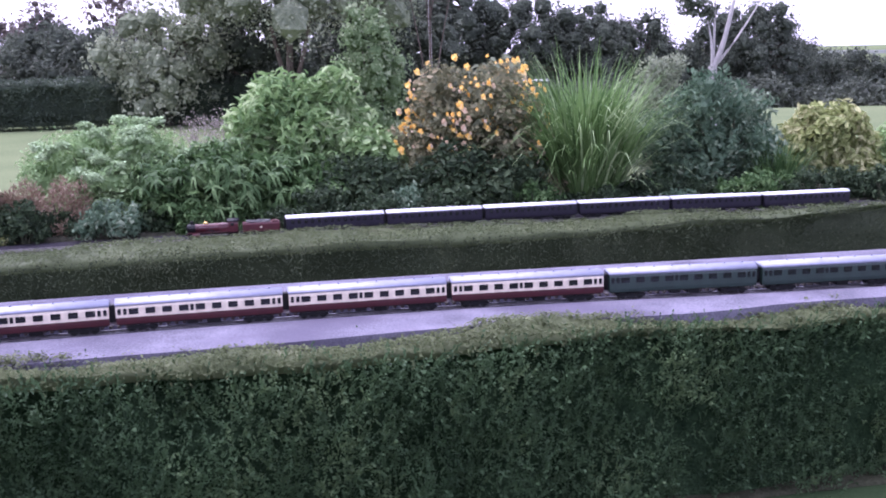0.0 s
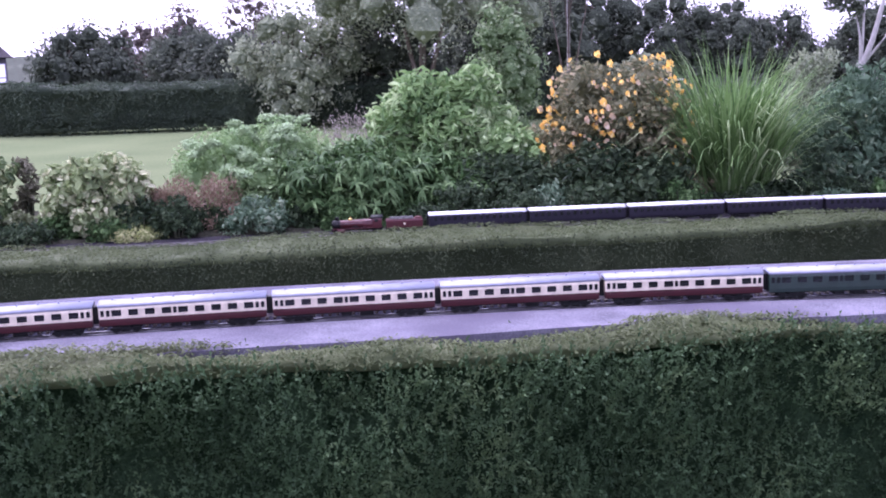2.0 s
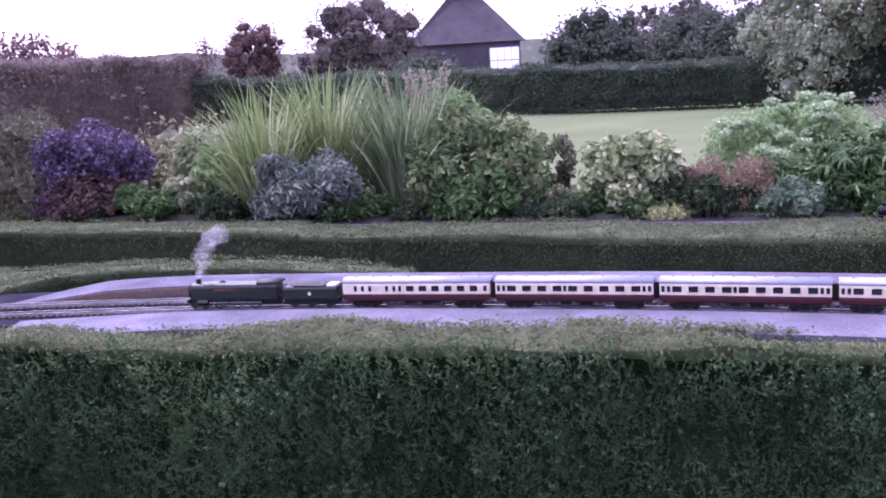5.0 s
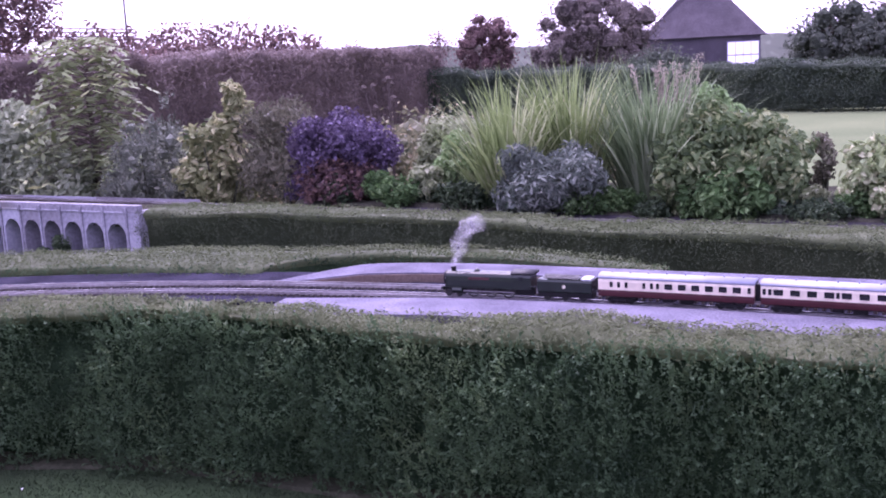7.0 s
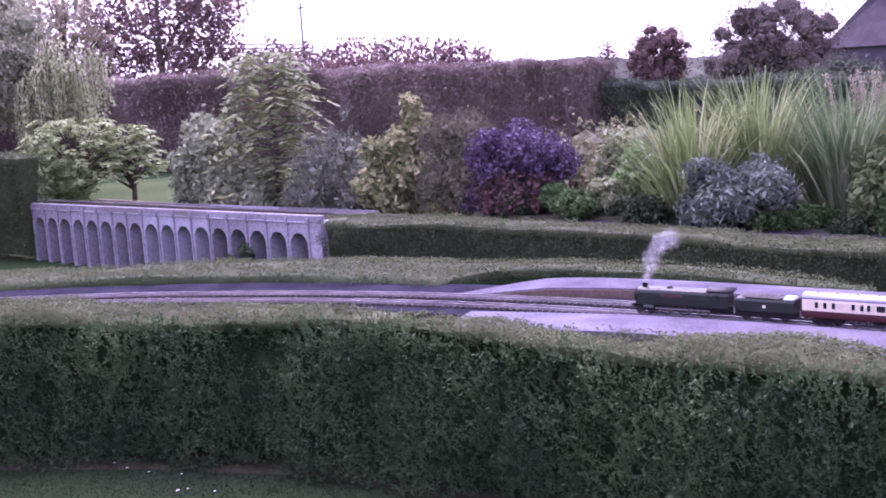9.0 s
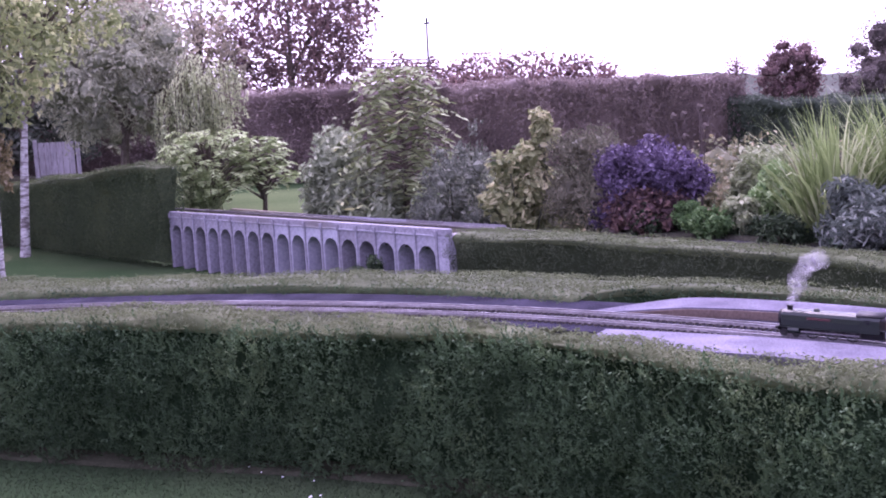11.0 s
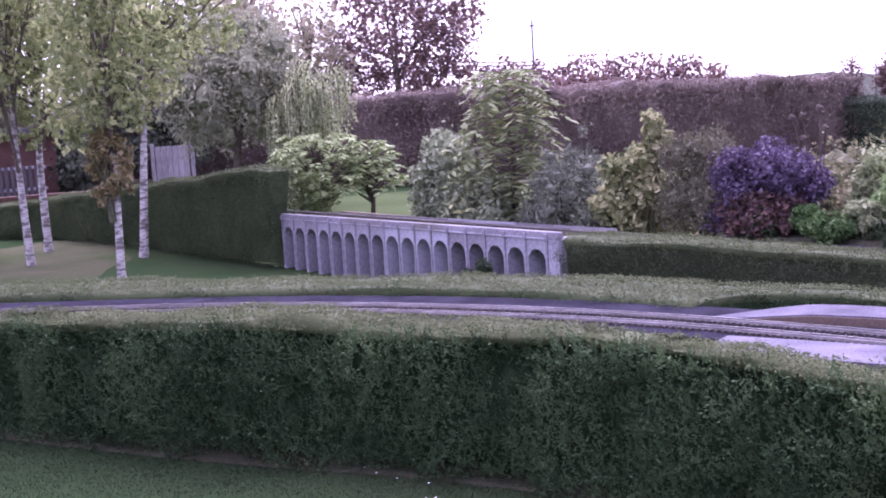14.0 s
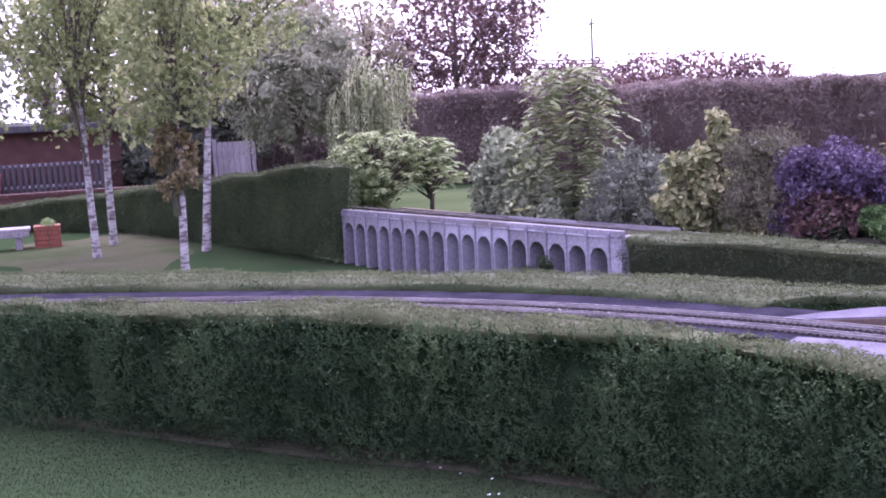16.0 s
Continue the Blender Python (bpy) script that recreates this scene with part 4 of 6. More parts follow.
grass_clump("silver_grass", (0.80, 7.62), 0.95, 0.50, 1.14, L_MISC, "large arching clump of fresh green silver grass", 1500, 0.016, 0.6, 1.15)
shrub("evergreen_shrub", (1.82, 8.2), 1.25, 0.45, 1.5, L_BLUE, "upright blue-green evergreen shrub with fine leaves", 0.06, 7000, 28, 0.36, 0.4, -0.2, 0.7)
shrub("evergreen_shrub", (1.50, 8.6), 0.5, 0.45, 1.62, L_OAK, "tall light green conical shrub behind evergreens", 0.05, 2600, 16, 0.34, 0.4, -0.2, 0.7)
shrub("evergreen_shrub", (1.2, 7.42), 0.55, 0.50, 0.8, L_DARK, "low dark evergreen shrub at the foot of the grass", 0.045, 1600, 12, 0.4)
grass_clump("silver_grass", (2.25, 7.95), 0.5, 0.5, 0.5, L_NARROW, "low dark green grassy clump", 350, 0.012, 0.6, 0.8)
shrub("golden_shrub", (2.86, 8.7), 0.92, 0.45, 1.2, L_VARI, "rounded shrub with yellow and green variegated leaves", 0.07, 4200, 18, 0.4, 0.5, 0.2, 0.5)
shrub("golden_shrub", (3.55, 8.9), 0.7, 0.45, 1.0, L_LIME, "light green rounded shrub beside the railway", 0.06, 2600, 14, 0.4)
# towards the viaduct
shrub("variegated_shrub", (-3.32, 6.5), 0.82, 0.52, 1.09, L_CREAMTOP, "rounded shrub with cream-edged green leaves", 0.06, 4600, 18, 0.4, 0.55, 0.2, 0.5)
shrub("sapling", (-3.92, 6.68), 0.22, 0.52, 1.06, L_OLIVE, "thin grey-green sapling in the planting bed", 0.04, 800, 12, 0.36, 0.5, 0, 0.6, core=False)
shrub("small_perennial", (-3.85, 6.38), 0.26, 0.54, 0.74, L_PALE, "small pale perennial beside the rails", 0.035, 700, 8, 0.42)
shrub("laurel", (-4.36, 6.25), 1.22, 0.50, 1.30, L_RHODO, "dense rounded laurel with dark glossy leaves", 0.065, 6400, 24, 0.37, 0.5, 0.2, 0.5)
shrub("laurel", (-4.72, 6.62), 0.55, 0.50, 1.40, L_UMBEL, "tall light green leafy bush behind the laurel", 0.06, 2600, 14, 0.38, 0.5, 0.0, 0.6)
shrub("laurel", (-4.22, 5.95), 0.75, 0.54, 0.92, L_NARROW, "low green bush at the foot of the laurel", 0.055, 2000, 12, 0.42)
grass_clump("tall_grass", (-6.02, 5.85), 0.85, 0.52, 1.02, L_YGRASS, "tall upright clump of yellow-green grass", 520, 0.022, 0.6, 0.75)
grass_clump("tall_grass", (-5.72, 6.25), 0.9, 0.52, 1.12, L_YGRASS, "tall upright clump of yellow-green grass", 520, 0.022, 0.5, 0.6)
grass_clump("tall_grass", (-5.05, 6.35), 1.05, 0.52, 1.06, L_SOFT, "tall upright clump of soft green grass", 760, 0.019, 0.5, 0.7)
shrub("blue_hebe", (-5.42, 5.62), 1.08, 0.52, 1.05, L_BLUEGREY, "mounded shrub with blue-grey leaves", 0.058, 6800, 30, 0.32, 0.3, 0, 0.6, dome=False)
shrub("smoke_bush", (-7.74, 5.56), 1.25, 0.52, 1.32, L_PURPLE, "rounded smoke bush with dark purple leaves", 0.043, 9500, 24, 0.36, 0.6, 0.1, 0.5)
# Extra wine-red mound added as the smoke bush's darker lower part.
shrub("barberry", (-7.55, 5.38), 0.95, 0.52, 0.98, L_WINE, "wine-red lower part of the smoke bush", 0.05, 3600, 18, 0.38, 0.6, 0.1, 0.5)
shrub("white_hydrangea", (-7.10, 6.25), 0.62, 0.52, 1.22, L_PALE, "pale green plant with whitish flower heads", 0.06, 2200, 16, 0.4)
shrub("white_hydrangea", (-6.65, 5.95), 0.5, 0.52, 1.1, L_LIME, "light green leafy bush beside the tall grass", 0.06, 1600, 12, 0.4)
shrub("small_perennial", (-6.62, 5.52), 0.34, 0.54, 0.86, L_PALE, "low plant with creamy broad leaves", 0.06, 700, 10, 0.4)
shrub("small_perennial", (-6.85, 5.48), 0.3, 0.54, 0.76, L_PINK, "low pinkish plant at the bed's edge", 0.04, 700, 8, 0.4)
shrub("olive_bush", (-8.45, 5.55), 1.2, 0.45, 1.42, L_OLIVE, "soft upright grey-olive bush", 0.05, 6200, 20, 0.36, 0.35, -0.3, 0.8, dome=False)
shrub("elaeagnus", (-9.2, 5.3), 0.9, 0.25, 1.28, L_CREAM, "upright shrub with yellow-edged leaves", 0.08, 2400, 18, 0.36, 0.6, 0.1, 0.6, dome=False)
shrub("elaeagnus", (-9.05, 5.42), 0.28, 0.9, 1.60, L_CREAM, "tall yellow-edged leafy shoot", 0.075, 420, 8, 0.4, 0.6, 0.1, 0.6, core=False)
shrub("grey_shrub", (-10.2, 5.1), 1.35, 0.0, 1.28, L_GREYGREEN, "soft grey-green shrub behind the viaduct", 0.055, 4200, 20, 0.36, 0.4, -0.3, 0.7)
shrub("grey_shrub", (-10.1, 5.3), 0.3, 0.8, 1.52, L_GREYGREEN, "spiky grey-green shoot behind the viaduct", 0.05, 130, 9, 0.3, 0.3, -0.4, 0.8, core=False)
shrub("viburnum", (-12.35, 4.7), 1.15, 0.0, 1.52, L_VIBURNUM, "grey-green broad shrub beside the sumac", 0.08, 3600, 20, 0.36, 0.55)
shrub("viburnum", (-11.5, 4.75), 1.5, 0.0, 1.0, L_VIBURNUM, "grey-green broad shrub behind the viaduct", 0.08, 2200, 14, 0.38, 0.55)
# undergrowth that closes the ground behind the viaduct
for at, w, h in (((-9.6, 6.6), 1.6, 0.95), ((-11.0, 6.4), 1.6, 0.85), ((-12.9, 5.4), 1.2, 0.8), ((-8.2, 7.0), 1.6, 1.05), ((-6.9, 7.0), 1.6, 1.1), ((-10.1, 8.7), 2.6, 1.2), ((-8.6, 9.2), 2.4, 1.2), ((-7.2, 9.6), 2.2, 1.15)):
    shrub("undergrowth_shrub", at, w, 0.0, h, L_ROSE, "dull dark undergrowth bush behind the flower bed", 0.07, 2200, 16, 0.4)
# dark seed heads on bare stems, and pale plumes over the tall grass
M_SEED = surface("dry_seed_head", (0.05, 0.04, 0.035), (0.14, 0.115, 0.10), 0.9, 10, 60)
ball = bmesh.new()
bmesh.ops.create_icosphere(ball, subdivisions=2, radius=0.03)
for q in ball.verts:
    q.co *= RNG.uniform(0.8, 1.2)
SEED = mesh_bm("seed_head", ball, M_SEED)
th = thing("globe_thistle", Matrix.Translation((-7.95, 6.35, 0.5)), "dry brown seed heads on thin bare stems", "perennial")
for k in range(7):
    tip = (RNG.normal() * 0.11, RNG.normal() * 0.08, RNG.uniform(0.72, 1.02))
    v, f = tube(smooth_line([(tip[0] * 0.3, tip[1] * 0.3, 0), (tip[0] * 0.6, tip[1] * 0.6, tip[2] * 0.6), tip], 7), np.full(7, 0.005), 5)
    part("stem", mesh_np("stem", v, f, M_SEED), th)
    part("seed_head", SEED, th, m=Matrix.Translation(tip))
pl = thing("plume_grass", Matrix.Translation((-5.0, 6.55, 0.52)), "pale beige grass plumes above the green blades", "ornamental grass")
L_PLUME = foliage("beige_plume", (0.25, 0.22, 0.17), (0.45, 0.41, 0.33), translucent=0.4)
for k in range(12):
    tip = np.array([RNG.normal() * 0.3, RNG.normal() * 0.15, RNG.uniform(0.95, 1.12)])
    c = smooth_line([(tip[0] * 0.4, tip[1] * 0.4, 0.2), (tip[0] * 0.75, tip[1] * 0.75, tip[2] * 0.7), tip], 30)
    v1, f1 = tube(c[::3], np.full(10, 0.004), 4)
    P = np.repeat(c[20:], 8, 0) + RNG.normal(size=(80, 3)) * 0.012
    v2, f2 = leaves(P, unit(RNG.normal(size=P.shape)), 0.03, 0.3, 0.6, -0.6)
    v, f = join([(v1, f1), (v2, f2)])
    part("plume", mesh_np("plume", v, f, L_PLUME), pl)
# low edging along the bed
for i, s in enumerate(np.arange(0.2, 12.6, 0.26)):
    d = np.r_[0, np.cumsum(np.linalg.norm(np.diff(edge, axis=0), axis=1))]
    if s > d[-1]:
        break
    q = np.array([np.interp(s + RNG.uniform(-0.1, 0.1), d, edge[:, k]) for k in (0, 1)])
    shrub("edging_plant", (q[0] + 0.05, q[1] + (0.2 if i % 2 else 0.05)), RNG.uniform(0.34, 0.5), 0.53, 0.53 + RNG.uniform(0.14, 0.3), (L_DARK, L_DARK, L_NARROW, L_DARK, L_NARROW, L_BLUE, L_DARK)[(i * 5) % 7], ("low dark green edging plant beside the rails", "low dark green edging plant beside the rails", "low narrow-leaved edging plant beside the rails", "low dark green edging plant beside the rails", "low narrow-leaved edging plant beside the rails", "low blue-green edging plant beside the rails", "low dark green edging plant beside the rails")[(i * 5) % 7], RNG.uniform(0.03, 0.045), 700, 8, 0.42)
# a small shrub that grows before one arch
shrub("small_evergreen", (-8.95, 3.56), 0.22, 0.0, 0.42, L_DARK, "small dark evergreen before an arch of the viaduct", 0.03, 900, 10, 0.4)
shrub("small_evergreen", (-9.18, 3.5), 0.2, 0.0, 0.30, L_DARK, "low dark plant before the viaduct", 0.03, 500, 8, 0.4)


def frond_tree(name, at, height, width, mat, label, count=64, low=0.25, leaflet=0.165, category="tree", scatter=0.0):
    """A small tree with arching fronds of narrow leaflets."""
    t = thing(name, Matrix.Translation((at[0], at[1], 0.0)), label, category)
    v, f = tube(smooth_line([(0, 0, -0.05), (0.05, 0.02, height * 0.4), (0, 0, height * 0.8)], 8), np.linspace(0.045, 0.02, 8), 6)
    part("trunk", mesh_np("trunk", v, f, M_BARK, smooth=True), t)
    for i in range(count):
        a, hb = i * 2.4 + RNG.uniform(-0.4, 0.4), height * (low + (0.97 - low) * (i + RNG.random()) / count)
        L = width * 0.5 * (1 - scatter) * RNG.uniform(0.7, 1.1) * (1.15 - 0.55 * hb / height)
        h = np.array([math.cos(a), math.sin(a), 0])
        root = h * width * 0.5 * scatter * math.sqrt(RNG.random()) * (1.1 - 0.6 * (hb / height) ** 2)
        if scatter:
            twig = tube(smooth_line([(0, 0, hb * 0.6), root * 0.6 + [0, 0, hb * 0.85], root + [0, 0, hb]], 6), np.linspace(0.015, 0.006, 6), 5)
            part("branch", mesh_np("branch", *twig, M_BARK), t)
        side = np.array([-h[1], h[0], 0])
        u = np.linspace(0, 1, 13)[:, None]
        p = root + [0, 0, hb] + h * L * u + np.array([0, 0, 1]) * L * (0.5 * u - 0.6 * u**2)
        rachis = tube(p, np.linspace(0.006, 0.002, 13), 4)
        b = np.repeat(p[3:], 2, 0)
        n = len(b)
        d = unit(np.tile([side, -side], (n // 2, 1)) + h * 0.35 + RNG.normal(size=(n, 3)) * 0.2 + [0, 0, -0.25])
        w = unit(np.cross(np.array([0, 0, 1.0]) + RNG.normal(size=(n, 3)) * 0.3, d))
        s = leaflet * RNG.uniform(0.7, 1.2, (n, 1))
        base = np.repeat(np.arange(3, 13) * 4, 2) + np.tile([0, 2], 10)
        b = rachis[0][base]
        lv = np.stack([b + d * s * 0.4 + w * s * 0.16, b + d * s, b + d * s * 0.4 - w * s * 0.16], 1).reshape(-1, 3)
        k = len(rachis[0]) + 3 * np.arange(n)
        v, f = np.vstack([rachis[0], lv]), np.vstack([rachis[1], np.stack([base, k, k + 1, k + 2], 1)])
        part("frond", mesh_np("frond", v, f, [M_BARK, mat], np.r_[np.zeros(len(rachis[1])), np.ones(n)].astype(int)), t)
    return t


frond_tree("sumac", (-11.3, 5.05), 2.12, 1.7, L_SUMAC, "sumac tree with arching fronds turning yellow", 112, 0.2, 0.155)


def tree(name, at, z0, height, crown, crown_z, trunk_r, leaf_mat, label, leaf=0.16, n=6000, lumps=26, lump=0.36, bark=M_BARK, limbs=7, lean=(0, 0), core=0.55, fork=0.35, droop=0.15, aspect=0.6, low=-0.7, depth=0.5, category="tree"):
    """A tapered trunk that forks into limbs, and an uneven crown of leaves with gaps."""
    t = thing(name, Matrix.Translation((at[0], at[1], z0)), label, category)
    c, r = dome_lobes(crown, int(lumps * 0.9), lump * 1.05, low) if core > 0.4 else lobes(crown, lumps, lump, low)
    c = c + [lean[0], lean[1], crown_z]
    top = np.array([lean[0] * 0.6, lean[1] * 0.6, min(crown_z + crown[2] * 0.2, height * 0.9)])
    trunk = smooth_line([(0, 0, -0.1), top * 0.33 + RNG.normal(size=3) * [0.3, 0.3, 0] * trunk_r, top * 0.66 + RNG.normal(size=3) * [0.4, 0.4, 0] * trunk_r, top], 14)
    v, f = tube(trunk, trunk_r * np.r_[1.35, np.linspace(1.0, 0.3, 13)], 10)
    part("trunk", mesh_np("trunk", v, f, bark, smooth=True), t)
    tubes = []
    for k in RNG.choice(len(c), min(limbs, len(c)), replace=False):
        u = RNG.uniform(fork, 0.85)
        i = int(u * 13)
        a = trunk[i]
        m = (a + c[k]) / 2 + [0, 0, 0.1 * np.linalg.norm(c[k] - a)]
        tubes.append(tube(smooth_line([a, m, c[k]], 8), np.linspace(trunk_r * 0.45, trunk_r * 0.1, 8), 6))
        for _ in range(2):
            e = c[k] + unit(RNG.normal(size=3)) * r[k] * 0.8
            tubes.append(tube(smooth_line([m, (m + e) / 2, e], 5), np.linspace(trunk_r * 0.18, trunk_r * 0.05, 5), 5))
    v, f = join(tubes)
    part("branchwork", mesh_np("branchwork", v, f, M_BARK, smooth=True), t)
    P, N = clump_points(c, r, n, depth)
    v, f = leaves(P, N + [0, 0, 0.3], leaf, aspect, 0.4, droop, 0.6)
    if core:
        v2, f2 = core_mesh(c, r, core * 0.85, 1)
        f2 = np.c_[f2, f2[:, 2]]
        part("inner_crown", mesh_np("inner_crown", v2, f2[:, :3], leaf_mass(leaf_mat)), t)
    part("crown", mesh_np("crown", v, f, leaf_mat), t)
    return t


def weeping(name, at, z0, height, width, leaf_mat, label, strands=150, leaf=0.05):
    """A small weeping tree: arching branches with hanging strands."""
    t = thing(name, Matrix.Translation((at[0], at[1], z0)), label, "tree")
    v, f = tube(smooth_line([(0, 0, -0.1), (0.05, 0, height * 0.5), (0, 0.05, height * 0.93)], 10), np.linspace(0.09, 0.03, 10), 8)
    part("trunk", mesh_np("trunk", v, f, M_BARK, smooth=True), t)
    LP, tubes, limbs = [], [], []
    for i in range(13):
        a, q = i * 2.4 + RNG.uniform(-0.3, 0.3), width * 0.5 * RNG.uniform(0.35, 1.0)
        h = height * (1.0 if i == 0 else RNG.uniform(0.68, 0.95))
        end = np.array([math.cos(a) * q, math.sin(a) * q, h * 0.93])
        limbs.append(smooth_line([(0, 0, h * 0.72), end * [0.45, 0.45, 0] + [0, 0, h], end], 12))
        tubes.append(tube(limbs[-1], np.linspace(0.02, 0.006, 12), 5))
    for _ in range(strands):
        limb = limbs[RNG.integers(len(limbs))]
        s = limb[RNG.integers(3, 12)] + RNG.normal(size=3) * [0.05, 0.05, 0.02]
        L = height * RNG.uniform(0.15, 0.5)
        way = unit(s * [1, 1, 0] + RNG.normal(size=3) * [0.1, 0.1, 0]) * RNG.uniform(0.03, 0.14)
        p = smooth_line([s, s + way + [0, 0, 0.02], s + way * 1.5 - [0, 0, L * 0.45], s + way * 1.6 - [0, 0, L]], 16)
        tubes.append(tube(p[::3], np.linspace(0.007, 0.003, len(p[::3])), 4))
        LP.append(np.repeat(p[3:], 3, axis=0) + RNG.normal(size=(39, 3)) * 0.028)
    v, f = join(tubes)
    part("branchwork", mesh_np("branchwork", v, f, M_BARK), t)
    P = np.vstack(LP)
    v, f = leaves(P, unit(RNG.normal(size=P.shape) + [0, 0, 0.2]), leaf, 0.35, 0.2, 0.9, 0.4)
    part("crown", mesh_np("crown", v, f, leaf_mat), t)
    return t


shrub("maple", (-17.15, 4.25), 1.75, 0.0, 1.08, L_PALEGREEN, "low spreading light green bush behind the viaduct", 0.075, 6000, 26, 0.30, 0.5, 0.1, 0.5)
frond_tree("locust_tree", (-16.9, 4.5), 1.48, 2.3, L_PALEGREEN, "light green locust tree with layered fronds", 160, 0.36, 0.12, scatter=0.62)
frond_tree("locust_tree", (-16.65, 5.25), 1.34, 1.5, L_PALEGREEN, "small light green locust tree behind the viaduct", 78, 0.4, 0.14, scatter=0.55)
weeping("weeping_birch", (-18.53, 4.74), 0.0, 2.7, 1.65, L_WEEP, "weeping tree with pale yellow-green hanging shoots", 430, 0.08)
tree("willow", (-20.4, 4.0), 0.0, 4.3, (1.7, 1.75, 1.75), 2.3, 0.1, L_WILLOW, "hazy grey-green willow behind the clipped hedge", 0.11, 17000, 60, 0.26, droop=0.7, aspect=0.38)
tree("willow", (-26.0, 3.4), 0.0, 3.2, (1.6, 1.5, 1.3), 1.8, 0.12, L_WOOD, "dark green tree behind the clipped hedge", 0.14, 7000, 28, 0.34)
# birches on the lawn
for at, h, tr, cz, cr, ln, seen in (((-14.75, 0.12), 4.8, 0.05, 2.75, (1.0, 1.1, 1.75), (0.0, -0.15), 1.15), ((-16.2, 0.40), 5.0, 0.055, 3.1, (1.1, 1.2, 1.75), (0.0, 0.05), 1.1), ((-12.35, 0.92), 4.6, 0.045, 2.7, (0.85, 0.85, 1.7), (0.0, 0.06), 1.15), ((-14.5, 1.43), 5.0, 0.055, 3.35, (1.1, 1.2, 1.5), (0.0, 0.6), 1.0), ((-15.4, -1.75), 4.8, 0.055, 2.7, (1.1, 1.2, 1.7), (0.0, 0.1), 1.0)):
    tree("silver_birch", at, 0.06, h, cr, cz, tr, L_BIRCH, "silver birch with white peeling bark on the lawn", 0.088, int(6800 * seen), 80, 0.21, bark=M_BIRCH, limbs=22, lean=ln, core=0, fork=0.4, droop=0.45, depth=0.95, low=-0.95)
shrub("birch_sprouts", (-12.32, 0.90), 0.7, 0.75, 1.75, foliage("turning_leaf", (0.10, 0.085, 0.04), (0.24, 0.205, 0.10), (0.36, 0.31, 0.2)), "browning leafy shoots round a birch trunk", 0.065, 1100, 30, 0.2, core=False, depth=0.95, category="foliage")

# ---- trees and woods round the far lawn ----
def wood(name, at, h, w, mat, label, leaf=0.22, n=7000, tr=0.2, core=0.55, z0=0.0, lumps=34, low=-0.95, lump=0.32, cz=0.5, depth=0.6):
    return tree(name, at, z0, h, (w * 0.5, w * 0.42, h * 0.5), h * cz, tr, mat, label, leaf * 0.62, int(n * 1.55), int(lumps * 1.5), lump * 0.95, limbs=6, core=core * 1.15, low=low, depth=depth)


oak = wood("oak", (-4.2, 25.0), 5.2, 7.6, L_OAK, "broad spreading oak at the lawn's edge", 0.15, 18000, 0.06, cz=0.68, low=-0.55, lumps=54, lump=0.25)
for tip in ((-0.4, 0.0, 2.3), (0.05, 0.1, 2.6), (0.5, 0.0, 2.3)):
    oak_stem = tube(smooth_line([(0, 0, -0.1), (tip[0] * 0.25, 0, 0.9), tip], 10), np.linspace(0.075, 0.045, 10), 8)
    part("stem", mesh_np("stem", *oak_stem, M_BARK, smooth=True), oak)
wood("shrubbery_tree", (-7.6, 26.5), 3.0, 4.0, L_OAK, "rounded grey-green tree behind the boundary hedge", 0.2, 6000)
wood("shrubbery_tree", (-5.6, 27.5), 3.4, 3.6, L_WOOD, "dark green tree under the oak", 0.2, 5000)
wood("shrubbery_tree", (-2.2, 28.5), 3.4, 4.4, L_WOOD, "dark green tree in the wood's edge", 0.2, 5000)
wood("shrubbery_tree", (-10.2, 29.0), 2.5, 3.4, L_WOOD, "dark rounded tree behind the boundary hedge", 0.2, 4500)
wood("woodland_tree", (-15.2, 38.0), 4.2, 2.6, L_DUSK, "thin dark tree against the bright sky", 0.22, 2600, core=0.3)
wood("woodland_tree", (-14.0, 43.0), 5.6, 3.0, L_DUSK, "thin dark tree against the bright sky", 0.24, 3000, core=0.3)
wood("woodland_tree", (-18.5, 42.0), 3.5, 4.0, L_DUSK, "dark tree against the bright sky", 0.24, 3000, core=0.4)
wood("conifer", (-1.45, 15.2), 2.5, 1.15, L_SOFT, "grey-green young tree behind the bushes", 0.12, 4000, 0.06)
tree("silver_birch", (-0.42, 11.2), 0.0, 3.6, (0.75, 0.7, 0.7), 2.75, 0.026, L_OAK, "slim silver birch behind the rose bush", 0.09, 3200, 22, 0.34, bark=M_BIRCH, limbs=8, core=0, depth=0.8)
shrub("evergreen_shrub", (0.25, 10.8), 0.9, 0.0, 1.62, L_OAK, "light grey-green bush behind the roses", 0.07, 2600, 18, 0.36)
for at, h, w in (((-1.0, 33.0), 5.6, 5.0), ((1.6, 32.5), 3.9, 4.0), ((3.4, 32.5), 3.8, 3.6), ((5.0, 33.0), 3.4, 3.0), ((7.5, 33.5), 3.4, 2.8), ((8.8, 33.5), 3.9, 3.2), ((10.3, 36.0), 3.3, 2.6), ((11.8, 38.0), 2.9, 3.0), ((13.6, 39.0), 2.9, 3.2), ((15.6, 39.0), 2.8, 3.2), ((17.6, 39.0), 2.9, 3.4), ((20.0, 40.0), 3.0, 3.6), ((22.8, 40.0), 3.2, 3.8), ((26.0, 40.0), 3.2, 4.2), ((6.2, 36.0), 2.6, 3.0), ((-3.6, 34.0), 6.4, 5.0)):
    wood("woodland_tree", at, h, w, L_WOOD, "dark leafy woodland tree beyond the lawn", 0.16, 9500, z0=float(ground_height(np.array(at[0]), np.array(at[1]))))
